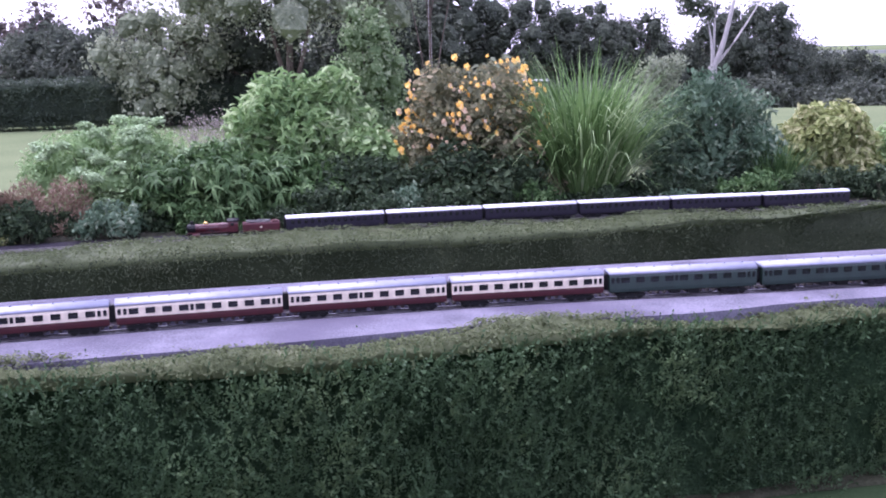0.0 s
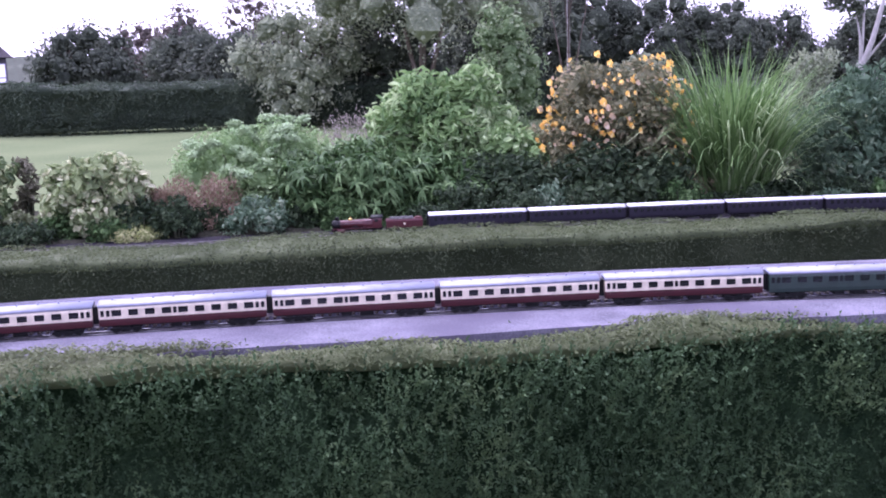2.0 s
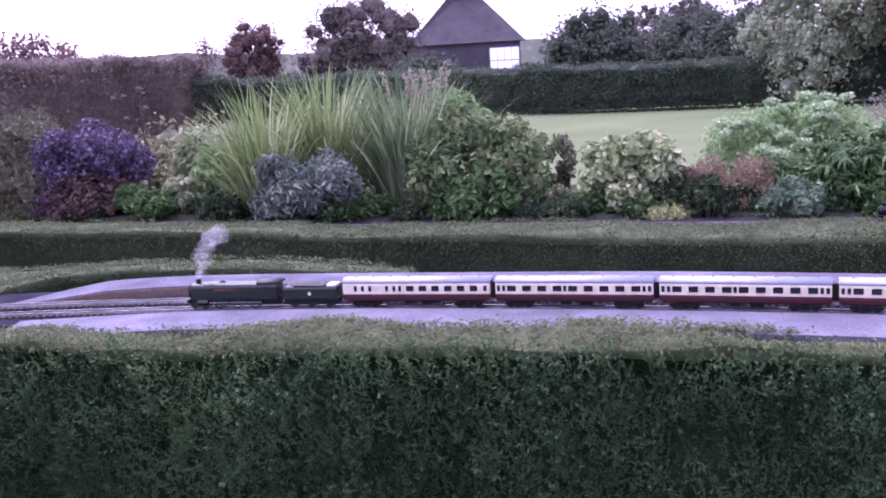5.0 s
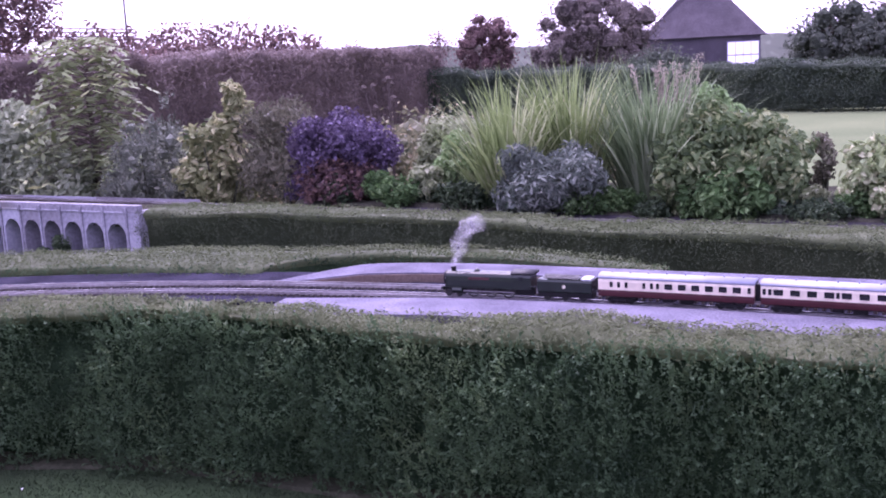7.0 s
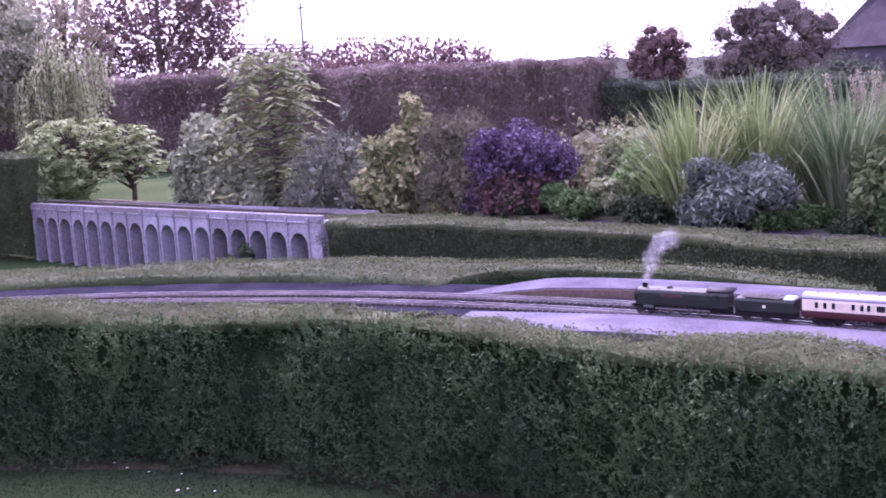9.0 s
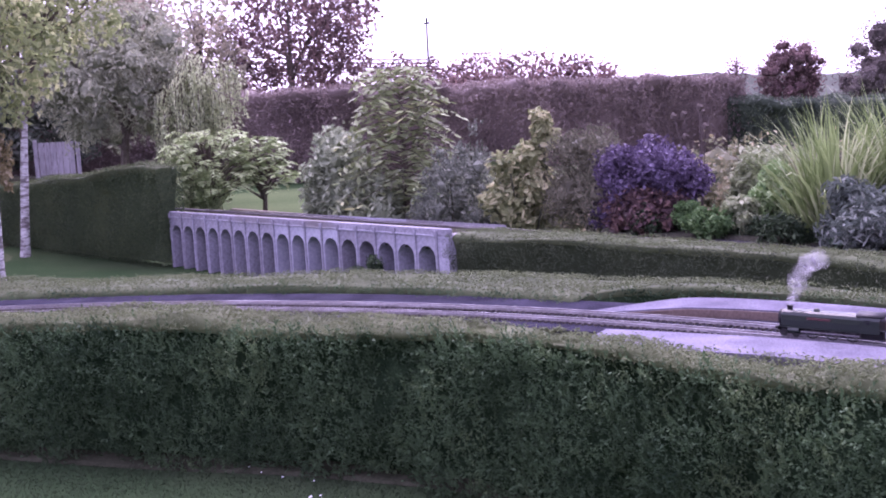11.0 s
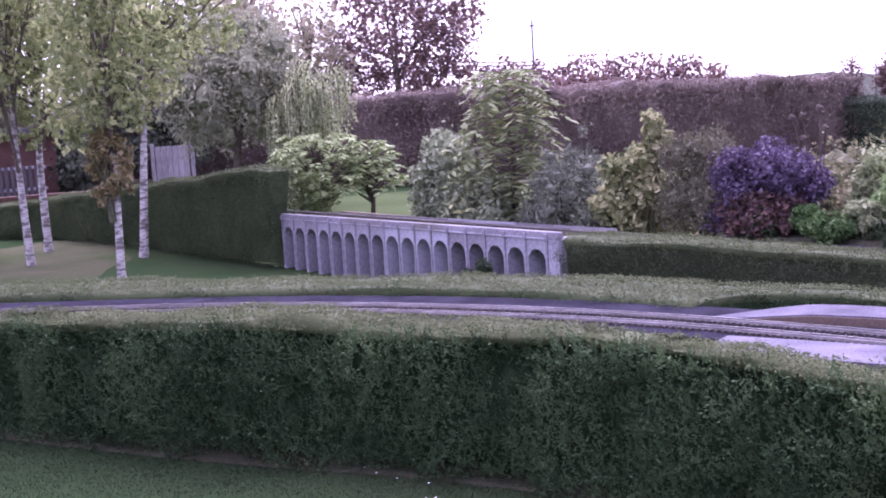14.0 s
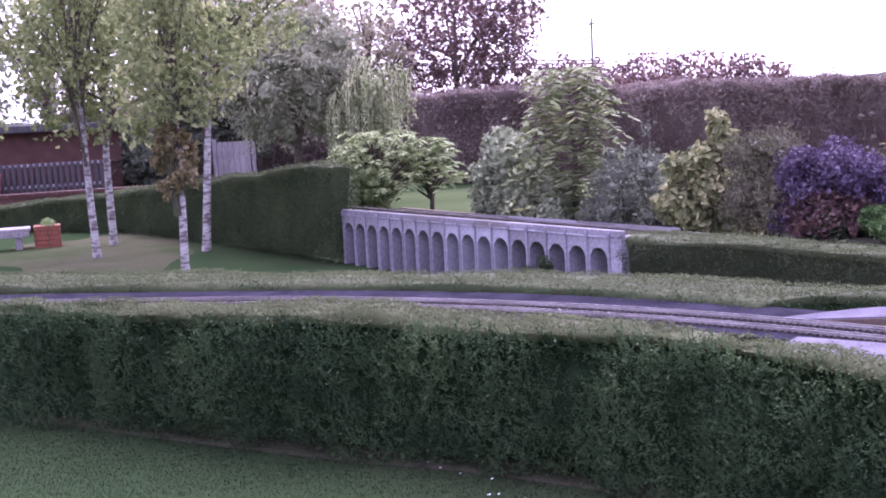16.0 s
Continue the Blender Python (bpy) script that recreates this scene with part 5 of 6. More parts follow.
# bushes under the wood's edge
for i, x in enumerate(np.arange(0.5, 24, 1.55)):
    y = 29.2 + 0.22 * max(0, x - 2) + RNG.uniform(-0.5, 0.5)
    shrub("thicket_bush", (x, y), RNG.uniform(2.0, 2.8), -0.15 - 0.02 * x, RNG.uniform(0.7, 1.1) - 0.03 * x, L_WOOD, "dark thicket bush at the edge of the wood", 0.16, 1300, 14, 0.42)
for i, (x, y) in enumerate(((-20.5, -3.2), (-21.0, 1.6), (-23.9, 1.6), (-25.6, 0.6), (-25.8, 2.6), (-26.2, -0.6))):
    shrub("thicket_bush", (x - 4.2, y), 2.3, 0.2, 1.6 + 0.2 * (i % 3), L_WOOD, "dark bush behind the picket fence", 0.13, 2400, 18, 0.4)
# dead pale tree
dead = thing("dead_tree", Matrix.Translation((3.45, 15.6, 0.0)), "bare pale grey tree with forked limbs", "tree")
tubes = [tube(smooth_line([(0, 0, -0.1), (0.02, 0, 0.9), (0.0, 0, 1.35)], 8), np.linspace(0.085, 0.06, 8), 8)]
for tip, q in (((0.45, 0.1, 2.9), 0.045), ((0.05, 0.1, 3.0), 0.022), ((-0.06, 0.1, 2.0), 0.025), ((0.9, 0.2, 2.55), 0.022)):
    tubes.append(tube(smooth_line([(0, 0, 1.3), (tip[0] * 0.35, 0, 1.7), tip], 10), np.linspace(q, q * 0.35, 10), 6))
v, f = join(tubes)
part("branchwork", mesh_np("branchwork", v, f, M_PALEBARK, smooth=True), dead)
c, r = np.array([(-0.35, 0, 2.25), (-0.2, 0, 2.2), (-0.05, 0.1, 2.12), (1.0, 0.2, 2.6), (1.2, 0.2, 2.52), (0.85, 0.2, 2.68)]), np.array([0.2, 0.18, 0.15, 0.16, 0.14, 0.13])
P, N = clump_points(c, r, 900, 0.9)
v, f = leaves(P, N, 0.09, 0.6)
part("sparse_leaves", mesh_np("sparse_leaves", v, f, L_WOOD), dead)
# beyond the hedge to the house and the sunset side
wood("garden_tree", (-33.0, 34.0), 4.0, 3.3, L_REDTREE, "dark pointed tree beside the house", 0.2, 5200, cz=0.5)
wood("garden_tree", (-29.2, 36.5), 4.8, 6.4, L_DUSK, "broad dark rounded tree beside the house", 0.2, 10000, cz=0.48)
wood("garden_tree", (-14.2, 28.2), 2.9, 3.6, L_WOOD, "dark rounded bush beside the house", 0.2, 5200)
wood("garden_tree", (-12.0, 30.5), 2.7, 3.0, L_WOOD, "dark rounded bush behind the boundary hedge", 0.2, 4200)
wood("garden_tree", (-19.8, 27.5), 1.75, 3.0, L_WOOD, "low bush in front of the house", 0.18, 3000)
wood("garden_tree", (-14.9, 37.5), 3.2, 3.6, L_WOOD, "dark tree behind the house bushes", 0.24, 4200)
wood("far_tree", (-80.0, 76.0), 5.8, 3.0, L_REDTREE, "lone far tree on the skyline", 0.4, 900, core=0.2)
wood("copper_tree", (-36.5, 13.4), 8.4, 8.6, L_REDTREE, "tall copper-leaved tree, reddened for backlight, sky between its leaves", 0.30, 9500, 0.14, core=0, lumps=110, lump=0.15, cz=0.52, depth=0.95)
wood("copper_tree", (-40.5, 8.5), 8.4, 6.4, L_REDTREE, "tall copper-leaved tree, reddened for backlight, sky between its leaves", 0.24, 7000, 0.3, core=0, lumps=40, lump=0.26, cz=0.52, depth=0.95)
wood("ash_tree", (-37.5, 3.0), 7.6, 7.0, L_OAK, "tall thin-leaved tree behind the birches", 0.24, 6500, 0.25, core=0.0, lumps=40, lump=0.28, cz=0.55, depth=0.9)
wood("ash_tree", (-34.0, 6.3), 5.6, 4.6, L_OAK, "tall thin-leaved tree behind the birches", 0.22, 5200, 0.2, core=0.0, lumps=40, lump=0.28, cz=0.55, depth=0.9)
for at, h, w in (((-36.5, 17.2), 3.7, 5.0), ((-35.8, 18.8), 3.6, 5.0), ((-35.2, 20.4), 3.8, 5.2), ((-34.4, 22.0), 3.6, 5.0), ((-33.6, 23.8), 3.3, 4.4)):
    wood("copper_tree", at, h, w, L_REDTREE, "copper-leaved tree above the beech hedge, reddened for backlight", 0.30, 4200, core=0, lumps=60, lump=0.24, depth=0.85)
for at, h, w, mat in (((-31.5, 6.8), 6.6, 4.6, L_THIN), ((-33.0, 3.4), 7.6, 5.4, L_OAK), ((-32.0, -0.2), 7.8, 5.6, L_OAK), ((-33.0, -3.6), 7.2, 5.8, L_OAK), ((-34.5, 9.6), 6.0, 4.4, L_THIN)):
    wood("garden_tree", at, h, w, mat, "tall thin-leaved tree behind the birches", 0.34, 1900, 0.2, core=0, lumps=70, lump=0.2, cz=0.55, depth=0.95)
# low wooded rise on the horizon
hx = np.linspace(0, 1, 500)
a = np.radians(-45 + 140 * hx)
rows = []
for rr, hh in ((150, 0.0), (155, 1.0), (175, 1.0), (190, 0.0)):
    z = hh * np.clip((hx - 0.36) / 0.12, 0.1, 1) * (3.5 + 0.35 * np.sin(hx * 31) + 0.3 * np.sin(hx * 57 + 1) + 0.15 * np.sin(hx * 240) + 0.5 * np.exp(-(((hx - 0.74) / 0.012) ** 2)) + 0.25 * RNG.random(500))
    rows.append(np.c_[-np.sin(a) * rr, np.cos(a) * rr, z])
v, f = loft(np.stack(rows, 1))
tagged(new("distant_hill", mesh_np("distant_hill", v, f, L_WOOD)), "low wooded rise on the horizon", "hill", kind="structure")

# ---- trains ----
M_BLACK = paint("black_enamel", (0.008, 0.008, 0.009), 0.5)
M_GREEN = paint("dark_green_enamel", (0.008, 0.014, 0.010), 0.26)
M_COACHGREEN = paint("coach_green", (0.014, 0.03, 0.024), 0.45)
M_MAROON = paint("maroon_enamel", (0.046, 0.007, 0.010), 0.4)
M_TEAK = paint("dark_teak", (0.017, 0.015, 0.024), 0.5)
for q in (M_BLACK, M_TEAK):
    q.node_tree.nodes["Principled BSDF"].inputs["Specular IOR Level"].default_value = 0.22
M_CRIMSON = paint("crimson_lake", (0.058, 0.009, 0.013), 0.4)
M_CREAM = paint("cream_enamel", (0.58, 0.51, 0.40), 0.5)
M_ROOF = paint("grey_coach_roof", (0.20, 0.21, 0.28), 0.36)
M_WHITEROOF = paint("pale_coach_roof", (0.62, 0.62, 0.67), 0.5)
M_GLASS = paint("coach_window_glass", (0.012, 0.013, 0.016), 0.12)
M_WHEEL = paint("wheel_steel", (0.03, 0.03, 0.03), 0.5, 0.3)
M_BRASS = paint("polished_brass", (0.6, 0.42, 0.16), 0.3, 0.9)
M_COAL = surface("coal", (0.008, 0.008, 0.009), (0.03, 0.03, 0.032), 0.6, 60, 180, 1.0, 0.004)
M_LETTER = paint("pale_lining", (0.6, 0.55, 0.4), 0.5)


def cyl(name, r, depth, mat, axis="Y", sides=20, r2=None, bevel=0.0):
    bm = bmesh.new()
    rot = {"X": Euler((0, radians(90), 0)), "Y": Euler((radians(90), 0, 0)), "Z": Euler((0, 0, 0))}[axis].to_matrix().to_4x4()
    bmesh.ops.create_cone(bm, cap_ends=True, segments=sides, radius1=r, radius2=r if r2 is None else r2, depth=depth, matrix=rot)
    if bevel:
        bmesh.ops.bevel(bm, geom=[e for e in bm.edges if len(e.link_faces) == 2 and max(len(q.verts) for q in e.link_faces) > 4], offset=bevel, segments=2, affect="EDGES")
    return mesh_bm(name, bm, mat)


def wheel_mesh(name, r, spokes=0):
    """A flanged wheel with a rim, a hub and spokes."""
    bm = bmesh.new()
    turn = Euler((radians(90), 0, 0)).to_matrix().to_4x4()
    bmesh.ops.create_cone(bm, cap_ends=False, segments=24, radius1=r, radius2=r, depth=0.005, matrix=turn)
    bmesh.ops.create_cone(bm, cap_ends=False, segments=24, radius1=r * 0.86, radius2=r * 0.86, depth=0.005, matrix=turn)
    for y in (-0.0025, 0.0025):
        for i in range(24):
            a, b = 2 * math.pi * i / 24, 2 * math.pi * (i + 1) / 24
            q = [bm.verts.new((math.cos(g) * k, y, math.sin(g) * k)) for g, k in ((a, r), (b, r), (b, r * 0.86), (a, r * 0.86))]
            bm.faces.new(q)
    bmesh.ops.create_cone(bm, cap_ends=True, segments=12, radius1=r * 0.22, radius2=r * 0.22, depth=0.008, matrix=turn)
    if spokes:
        for i in range(spokes):
            m = Euler((0, 2 * math.pi * i / spokes, 0)).to_matrix().to_4x4() @ Matrix.Translation((r * 0.55, 0, 0)) @ Matrix.Diagonal((r * 0.7, 0.003, r * 0.07, 1))
            bmesh.ops.create_cube(bm, size=1.0, matrix=m)
    else:
        bmesh.ops.create_cone(bm, cap_ends=True, segments=20, radius1=r * 0.87, radius2=r * 0.87, depth=0.002, matrix=turn)
    return mesh_bm(name, bm, M_WHEEL)


WHEEL_S, WHEEL_D = wheel_mesh("wheel", 0.0145), wheel_mesh("driving_wheel", 0.029, 14)


def extrude_profile(name, prof, x0, x1, mat, smooth=False):
    """A section in y, z drawn along x, with closed ends."""
    p = np.array(prof)
    k = len(p)
    v = np.vstack([np.c_[np.full(k, x), p] for x in (x0, x1)])
    bm = bmesh.new()
    vs = [bm.verts.new(q) for q in v]
    for i in range(k):
        j = (i + 1) % k
        bm.faces.new((vs[i], vs[j], vs[k + j], vs[k + i]))
    bm.faces.new(vs[:k][::-1])
    bm.faces.new(vs[k:])
    bmesh.ops.recalc_face_normals(bm, faces=bm.faces)
    return mesh_bm(name, bm, mat, smooth)


def roof_profile(w, z, rise, n=12, thick=0.004):
    a = np.linspace(np.pi, 0, n)
    top = np.c_[np.cos(a) * w, z + np.sin(a) ** 0.8 * rise]
    return np.vstack([top, np.c_[top[::-1, 0] * 0.94, np.full(n, z - thick * 0.2)]])


BOGIE_FRAME = None


def bogie(parent, x, wheels=2):
    b = part("bogie", BOGIE_FRAME, parent, m=Matrix.Translation((x, 0, 0)))
    for dx in (-0.036, 0.036):
        for y in (-0.0225, 0.0225):
            part("wheel", WHEEL_S, b, m=Matrix.Translation((dx, y, 0.0145)))
    return b


bm = bmesh.new()
for y in (-0.031, 0.031):
    box_bm(bm, -0.055, 0.055, y - 0.002, y + 0.002, 0.012, 0.022)
    for dx in (-0.036, 0.036):
        box_bm(bm, dx - 0.007, dx + 0.007, y - 0.004, y + 0.004, 0.008, 0.020)
    box_bm(bm, -0.015, 0.015, y - 0.003, y + 0.003, 0.007, 0.016)
box_bm(bm, -0.012, 0.012, -0.030, 0.030, 0.014, 0.026)
BOGIE_FRAME = mesh_bm("bogie", bm, M_BLACK)


def coach(name, label, group, lower, upper, roof, windows, L=0.595, band=True, roof_rise=0.019, vents=True):
    """A bogie coach, made round (0, 0) at rail height, its front towards +x."""
    c = thing(name, Matrix.Identity(4), label, "railway carriage", group)
    h, w, z0, zm, z1 = L / 2, 0.042, 0.032, 0.057, 0.101
    prof = [(-w * 0.96, z0), (-w, z0 + 0.014), (-w, zm), (w, zm), (w, z0 + 0.014), (w * 0.96, z0)]
    part("lower_body", extrude_profile("lower_body", prof, -h, h, lower), c)
    prof = [(-w, zm), (-w, z1 - 0.012), (-w * 0.94, z1), (w * 0.94, z1), (w, z1 - 0.012), (w, zm)]
    part("upper_body", extrude_profile("upper_body", prof, -h, h, upper), c, "" if upper is lower else "cream-painted window band")
    part("roof", extrude_profile("roof", roof_profile(w * 0.985, z1 - 0.001, roof_rise), -h - 0.002, h + 0.002, roof, True), c)
    if vents:
        vm = cyl("roof_ventilator", 0.004, 0.006, roof, "Z", 10, 0.003)
        for x in np.linspace(-h * 0.85, h * 0.85, 8):
            part("roof_ventilator", vm, c, m=Matrix.Translation((x, 0, z1 + roof_rise + 0.001)))
    for x, ww in windows:
        wm = WINDOWS.setdefault(round(ww, 4), box("window", -ww / 2, ww / 2, -0.0012, 0.0012, -0.0112, 0.0112, M_GLASS, 0.0015))
        for y in (-w - 0.0004, w + 0.0004):
            part("window", wm, c, m=Matrix.Translation((x, y, 0.079)))
    part("underframe", UNDER, c)
    for x in (-h * 0.70, h * 0.70):
        bogie(c, x)
    for x in (-h - 0.007, h + 0.007):
        part("gangway", GANGWAY, c, m=Matrix.Translation((x, 0, 0)))
    return c


WINDOWS = {}
bm = bmesh.new()
box_bm(bm, -0.29, 0.29, -0.030, 0.030, 0.026, 0.032)
box_bm(bm, -0.07, -0.02, -0.026, 0.026, 0.012, 0.027, 0.003)
box_bm(bm, 0.01, 0.05, -0.028, 0.028, 0.014, 0.027, 0.003)
for y in (-0.036, 0.036):
    box_bm(bm, -0.12, 0.12, y - 0.001, y + 0.001, 0.013, 0.0155)
UNDER = mesh_bm("underframe", bm, M_BLACK)
GANGWAY = box("gangway", -0.007, 0.007, -0.016, 0.016, 0.036, 0.100, M_BLACK, 0.002)


def s_place(line, s):
    d = np.r_[0, np.cumsum(np.linalg.norm(np.diff(line, axis=0), axis=1))]
    return np.array([np.interp(s, d, line[:, k]) for k in (0, 1)])


def s_nearest(line, x, y):
    d = np.r_[0, np.cumsum(np.linalg.norm(np.diff(line, axis=0), axis=1))]
    return float(d[np.argmin(np.hypot(line[:, 0] - x, line[:, 1] - y))])


def on_track(line, s, z, span=0.2):
    a, b = s_place(line, s - span), s_place(line, s + span)
    m = (a + b) / 2
    return Matrix.Translation((m[0], m[1], z)) @ Matrix.Rotation(math.atan2(b[1] - a[1], b[0] - a[0]), 4, "Z")


def engine(name, label, body, L, boiler_r, big, tender_len, deflect, deco):
    """A steam engine and its tender. Two things; fronts towards +x, the engine's middle at (0, 0)."""
    e = thing(name, Matrix.Identity(4), label, "steam locomotive")
    h = L / 2
    zb = 0.072 if big else 0.066
    if big:
        side = [(-0.036, 0.045), (-0.0375, 0.070), (-0.0365, 0.088), (-0.031, 0.099), (-0.020, 0.105)]
        part("casing", extrude_profile("casing", side + [(-a, b) for a, b in side[::-1]], -h * 0.55, h * 0.93, body, False), e, "smooth flat-sided dark casing")
        for y in (-0.0382, 0.0382):
            part("nameplate", box("nameplate", -0.045, 0.045, -0.001, 0.001, -0.004, 0.004, M_CRIMSON, 0.0008), e, "dark red plate", Matrix.Translation((h * 0.2, y, 0.080)))
    part("boiler", cyl("boiler", boiler_r, L * 0.56, body, "X", 24, boiler_r * 0.93), e, m=Matrix.Translation((h * 0.20, 0, zb)) @ Matrix.Rotation(0.0, 4, "Z"))
    part("smokebox", cyl("smokebox", boiler_r * 1.02, L * 0.16, M_BLACK, "X", 24, bevel=0.003), e, m=Matrix.Translation((h * 0.84, 0, zb)))
    part("smokebox_door", cyl("smokebox_door", boiler_r * 0.8, 0.006, M_BLACK, "X", 20, boiler_r * 0.55), e, m=Matrix.Translation((h * 0.84 + L * 0.085, 0, zb)))
    part("chimney", cyl("chimney", 0.010, 0.020, M_BLACK, "Z", 14, 0.012), e, m=Matrix.Translation((h * 0.82, 0, zb + boiler_r + 0.007)))
    dome = bmesh.new()
    bmesh.ops.create_uvsphere(dome, u_segments=14, v_segments=8, radius=0.011, matrix=Matrix.Diagonal((1.2, 1, 1.0, 1)))
    part("dome", mesh_bm("dome", dome, M_BRASS if deco else body, True), e, m=Matrix.Translation((h * 0.30, 0, zb + boiler_r)))
    part("firebox", extrude_profile("firebox", [(-boiler_r, 0.045), (-boiler_r * 1.02, zb), (-boiler_r * 0.8, zb + boiler_r * 0.75), (0, zb + boiler_r * 1.03), (boiler_r * 0.8, zb + boiler_r * 0.75), (boiler_r * 1.02, zb), (boiler_r, 0.045)], -h * 0.55, -h * 0.20, body), e)
    part("cab", extrude_profile("cab", [(-0.040, 0.040), (-0.041, 0.088), (-0.036, 0.104), (0.036, 0.104), (0.041, 0.088), (0.040, 0.040)], -h * 0.92, -h * 0.55, body), e)
    part("cab_roof", extrude_profile("cab_roof", roof_profile(0.042, 0.102, 0.014), -h * 0.98, -h * 0.50, M_BLACK, True), e)
    for y in (-0.0415, 0.0415):
        part("cab_window", box("cab_window", -0.010, 0.010, -0.001, 0.001, -0.008, 0.008, M_GLASS, 0.001), e, m=Matrix.Translation((-h * 0.70, y, 0.085)))
        part("running_board", box("running_board", -h * 0.90, h * 0.98, -0.006, 0.006, 0.041, 0.0445, body), e, m=Matrix.Translation((0, y * 0.85, 0)))
        part("cylinder", cyl("cylinder", 0.012, 0.045, body, "X", 14, bevel=0.002), e, m=Matrix.Translation((h * 0.68, y * 0.85, 0.030)))
        part("connecting_rod", box("connecting_rod", -h * 0.55, h * 0.55, -0.0012, 0.0012, 0.024, 0.029, M_STEEL), e, m=Matrix.Translation((0, y * 0.83, 0)))
        part("buffer", cyl("buffer", 0.0055, 0.012, M_BLACK, "X", 10), e, m=Matrix.Translation((h + 0.006, y * 0.62, 0.034)))
        part("handrail", box("handrail", -h * 0.15, h * 0.95, -0.0008, 0.0008, -0.0008, 0.0008, M_STEEL), e, m=Matrix.Translation((0, y * 0.0 + math.copysign(boiler_r * 1.04, y), zb + 0.008)))
        if deflect:
            part("smoke_deflector", box("smoke_deflector", -0.024, 0.024, -0.0012, 0.0012, 0.048, 0.092, M_BLACK, 0.001), e, m=Matrix.Translation((h * 0.84, y * 0.88, 0)))
        for x in ((-h * 0.42, -h * 0.04, h * 0.34) if big else (-h * 0.30, h * 0.12)):
            part("driving_wheel", WHEEL_D, e, m=Matrix.Translation((x, y * 0.58, 0.029)))
        for x in (h * 0.66, h * 0.90):
            part("wheel", WHEEL_S, e, m=Matrix.Translation((x, y * 0.58, 0.0145)))
    part("buffer_beam", box("buffer_beam", h - 0.003, h, -0.040, 0.040, 0.026, 0.042, body), e)
    part("frame", box("frame", -h * 0.95, h, -0.014, 0.014, 0.014, 0.046, M_BLACK), e)
    t = thing("tender", Matrix.Identity(4), label.replace("steam engine", "engine tender").replace(" hauling a train", " full of coal"), "tender")
    k = tender_len / 2
    part("tank", extrude_profile("tank", [(-0.040, 0.036), (-0.041, 0.040), (-0.041, 0.078), (-0.036, 0.086), (0.036, 0.086), (0.041, 0.078), (0.041, 0.040), (0.040, 0.036)], -k, k, body), t)
    bm = bmesh.new()
    bmesh.ops.create_grid(bm, x_segments=16, y_segments=8, size=0.5, matrix=Matrix.Translation((k * 0.15, 0, 0.086)) @ Matrix.Diagonal((k * 1.3, 0.06, 1, 1)))
    for q in bm.verts:
        q.co.z += 0.012 * max(0, 1 - (q.co.y / 0.032) ** 2) + RNG.uniform(0, 0.005)
    part("coal", mesh_bm("coal", bm, M_COAL), t, "black coal load")
    part("rear_plate", box("rear_plate", -k * 0.95, -k * 0.62, -0.030, 0.030, 0.086, 0.094, M_WHITEROOF if not deco else body, 0.002), t)
    part("frame", box("frame", -k, k, -0.033, 0.033, 0.016, 0.036, M_BLACK), t)
    for y in (-0.0235, 0.0235):
        for x in (-k * 0.66, 0, k * 0.66):
            part("wheel", WHEEL_S, t, m=Matrix.Translation((x, y, 0.0145)))
    for y in (-0.0418, 0.0418):
        part("crest", cyl("crest", 0.007, 0.001, M_LETTER, "Y", 16), t, "round pale crest", Matrix.Translation((0, y, 0.060)))
    return e, t


# lower train: engine, six cream and maroon coaches, then dark green ones
FRONT_S = s_nearest(TRACK, -3.68, 2.90)
eng, ten = engine("steam_engine", "dark green and black model steam engine hauling a train", M_GREEN, 0.40, 0.033, True, 0.225, False, False)
eng.matrix_basis = on_track(TRACK, FRONT_S - 0.205, RAIL_Z, 0.14)
ten.matrix_basis = on_track(TRACK, FRONT_S - 0.53, RAIL_Z, 0.09)
wins = [(x, 0.034) for x in np.linspace(-0.235, 0.235, 9)] + [(x, 0.012) for x in (-0.285, 0.285, -0.265, 0.0295, 0.265)]
brake = [(x, 0.030) for x in np.linspace(-0.235, 0.02, 6)] + [(x, 0.012) for x in (-0.28, 0.062, 0.085, 0.115, 0.185, 0.215, 0.245)]
car = coach("passenger_coach", "cream and maroon model passenger coach with grey roof", "coaches of the lower train", M_MAROON, M_CREAM, M_ROOF, wins)
car_b = coach("brake_coach", "cream and maroon model brake coach with grey roof", "coaches of the lower train", M_MAROON, M_CREAM, M_ROOF, brake)
car_g = coach("green_coach", "dark green model passenger coach with pale grey roof", "coaches of the lower train", M_COACHGREEN, M_COACHGREEN, M_ROOF, wins)
s0 = FRONT_S - 0.66 - 0.31
car_b.matrix_basis = on_track(TRACK, s0, RAIL_Z)
car.matrix_basis = on_track(TRACK, s0 - 0.62, RAIL_Z)
for i in range(2, 6):
    copy_thing(car, on_track(TRACK, s0 - 0.62 * i, RAIL_Z))
car_g.matrix_basis = on_track(TRACK, s0 - 0.62 * 6, RAIL_Z)
for i in range(7, 10):
    if s0 - 0.62 * i > 0.35:
        copy_thing(car_g, on_track(TRACK, s0 - 0.62 * i, RAIL_Z))

# upper train: crimson engine and six dark coaches
REAR_S = s_nearest(REAR, -1.70, 6.27)
eng, ten = engine("steam_engine", "crimson model steam engine hauling a train", M_CRIMSON, 0.31, 0.027, False, 0.22, False, True)
eng.matrix_basis = on_track(REAR, REAR_S - 0.16, REAR_Z, 0.1)
ten.matrix_basis = on_track(REAR, REAR_S - 0.44, REAR_Z, 0.09)
dark = coach("dark_coach", "dark teak model coach with pale whitish roof", "coaches of the upper train", M_TEAK, M_TEAK, M_WHITEROOF, [(x, 0.018) for x in np.linspace(-0.26, 0.26, 14)], roof_rise=0.016)
r0 = REAR_S - 0.58 - 0.31
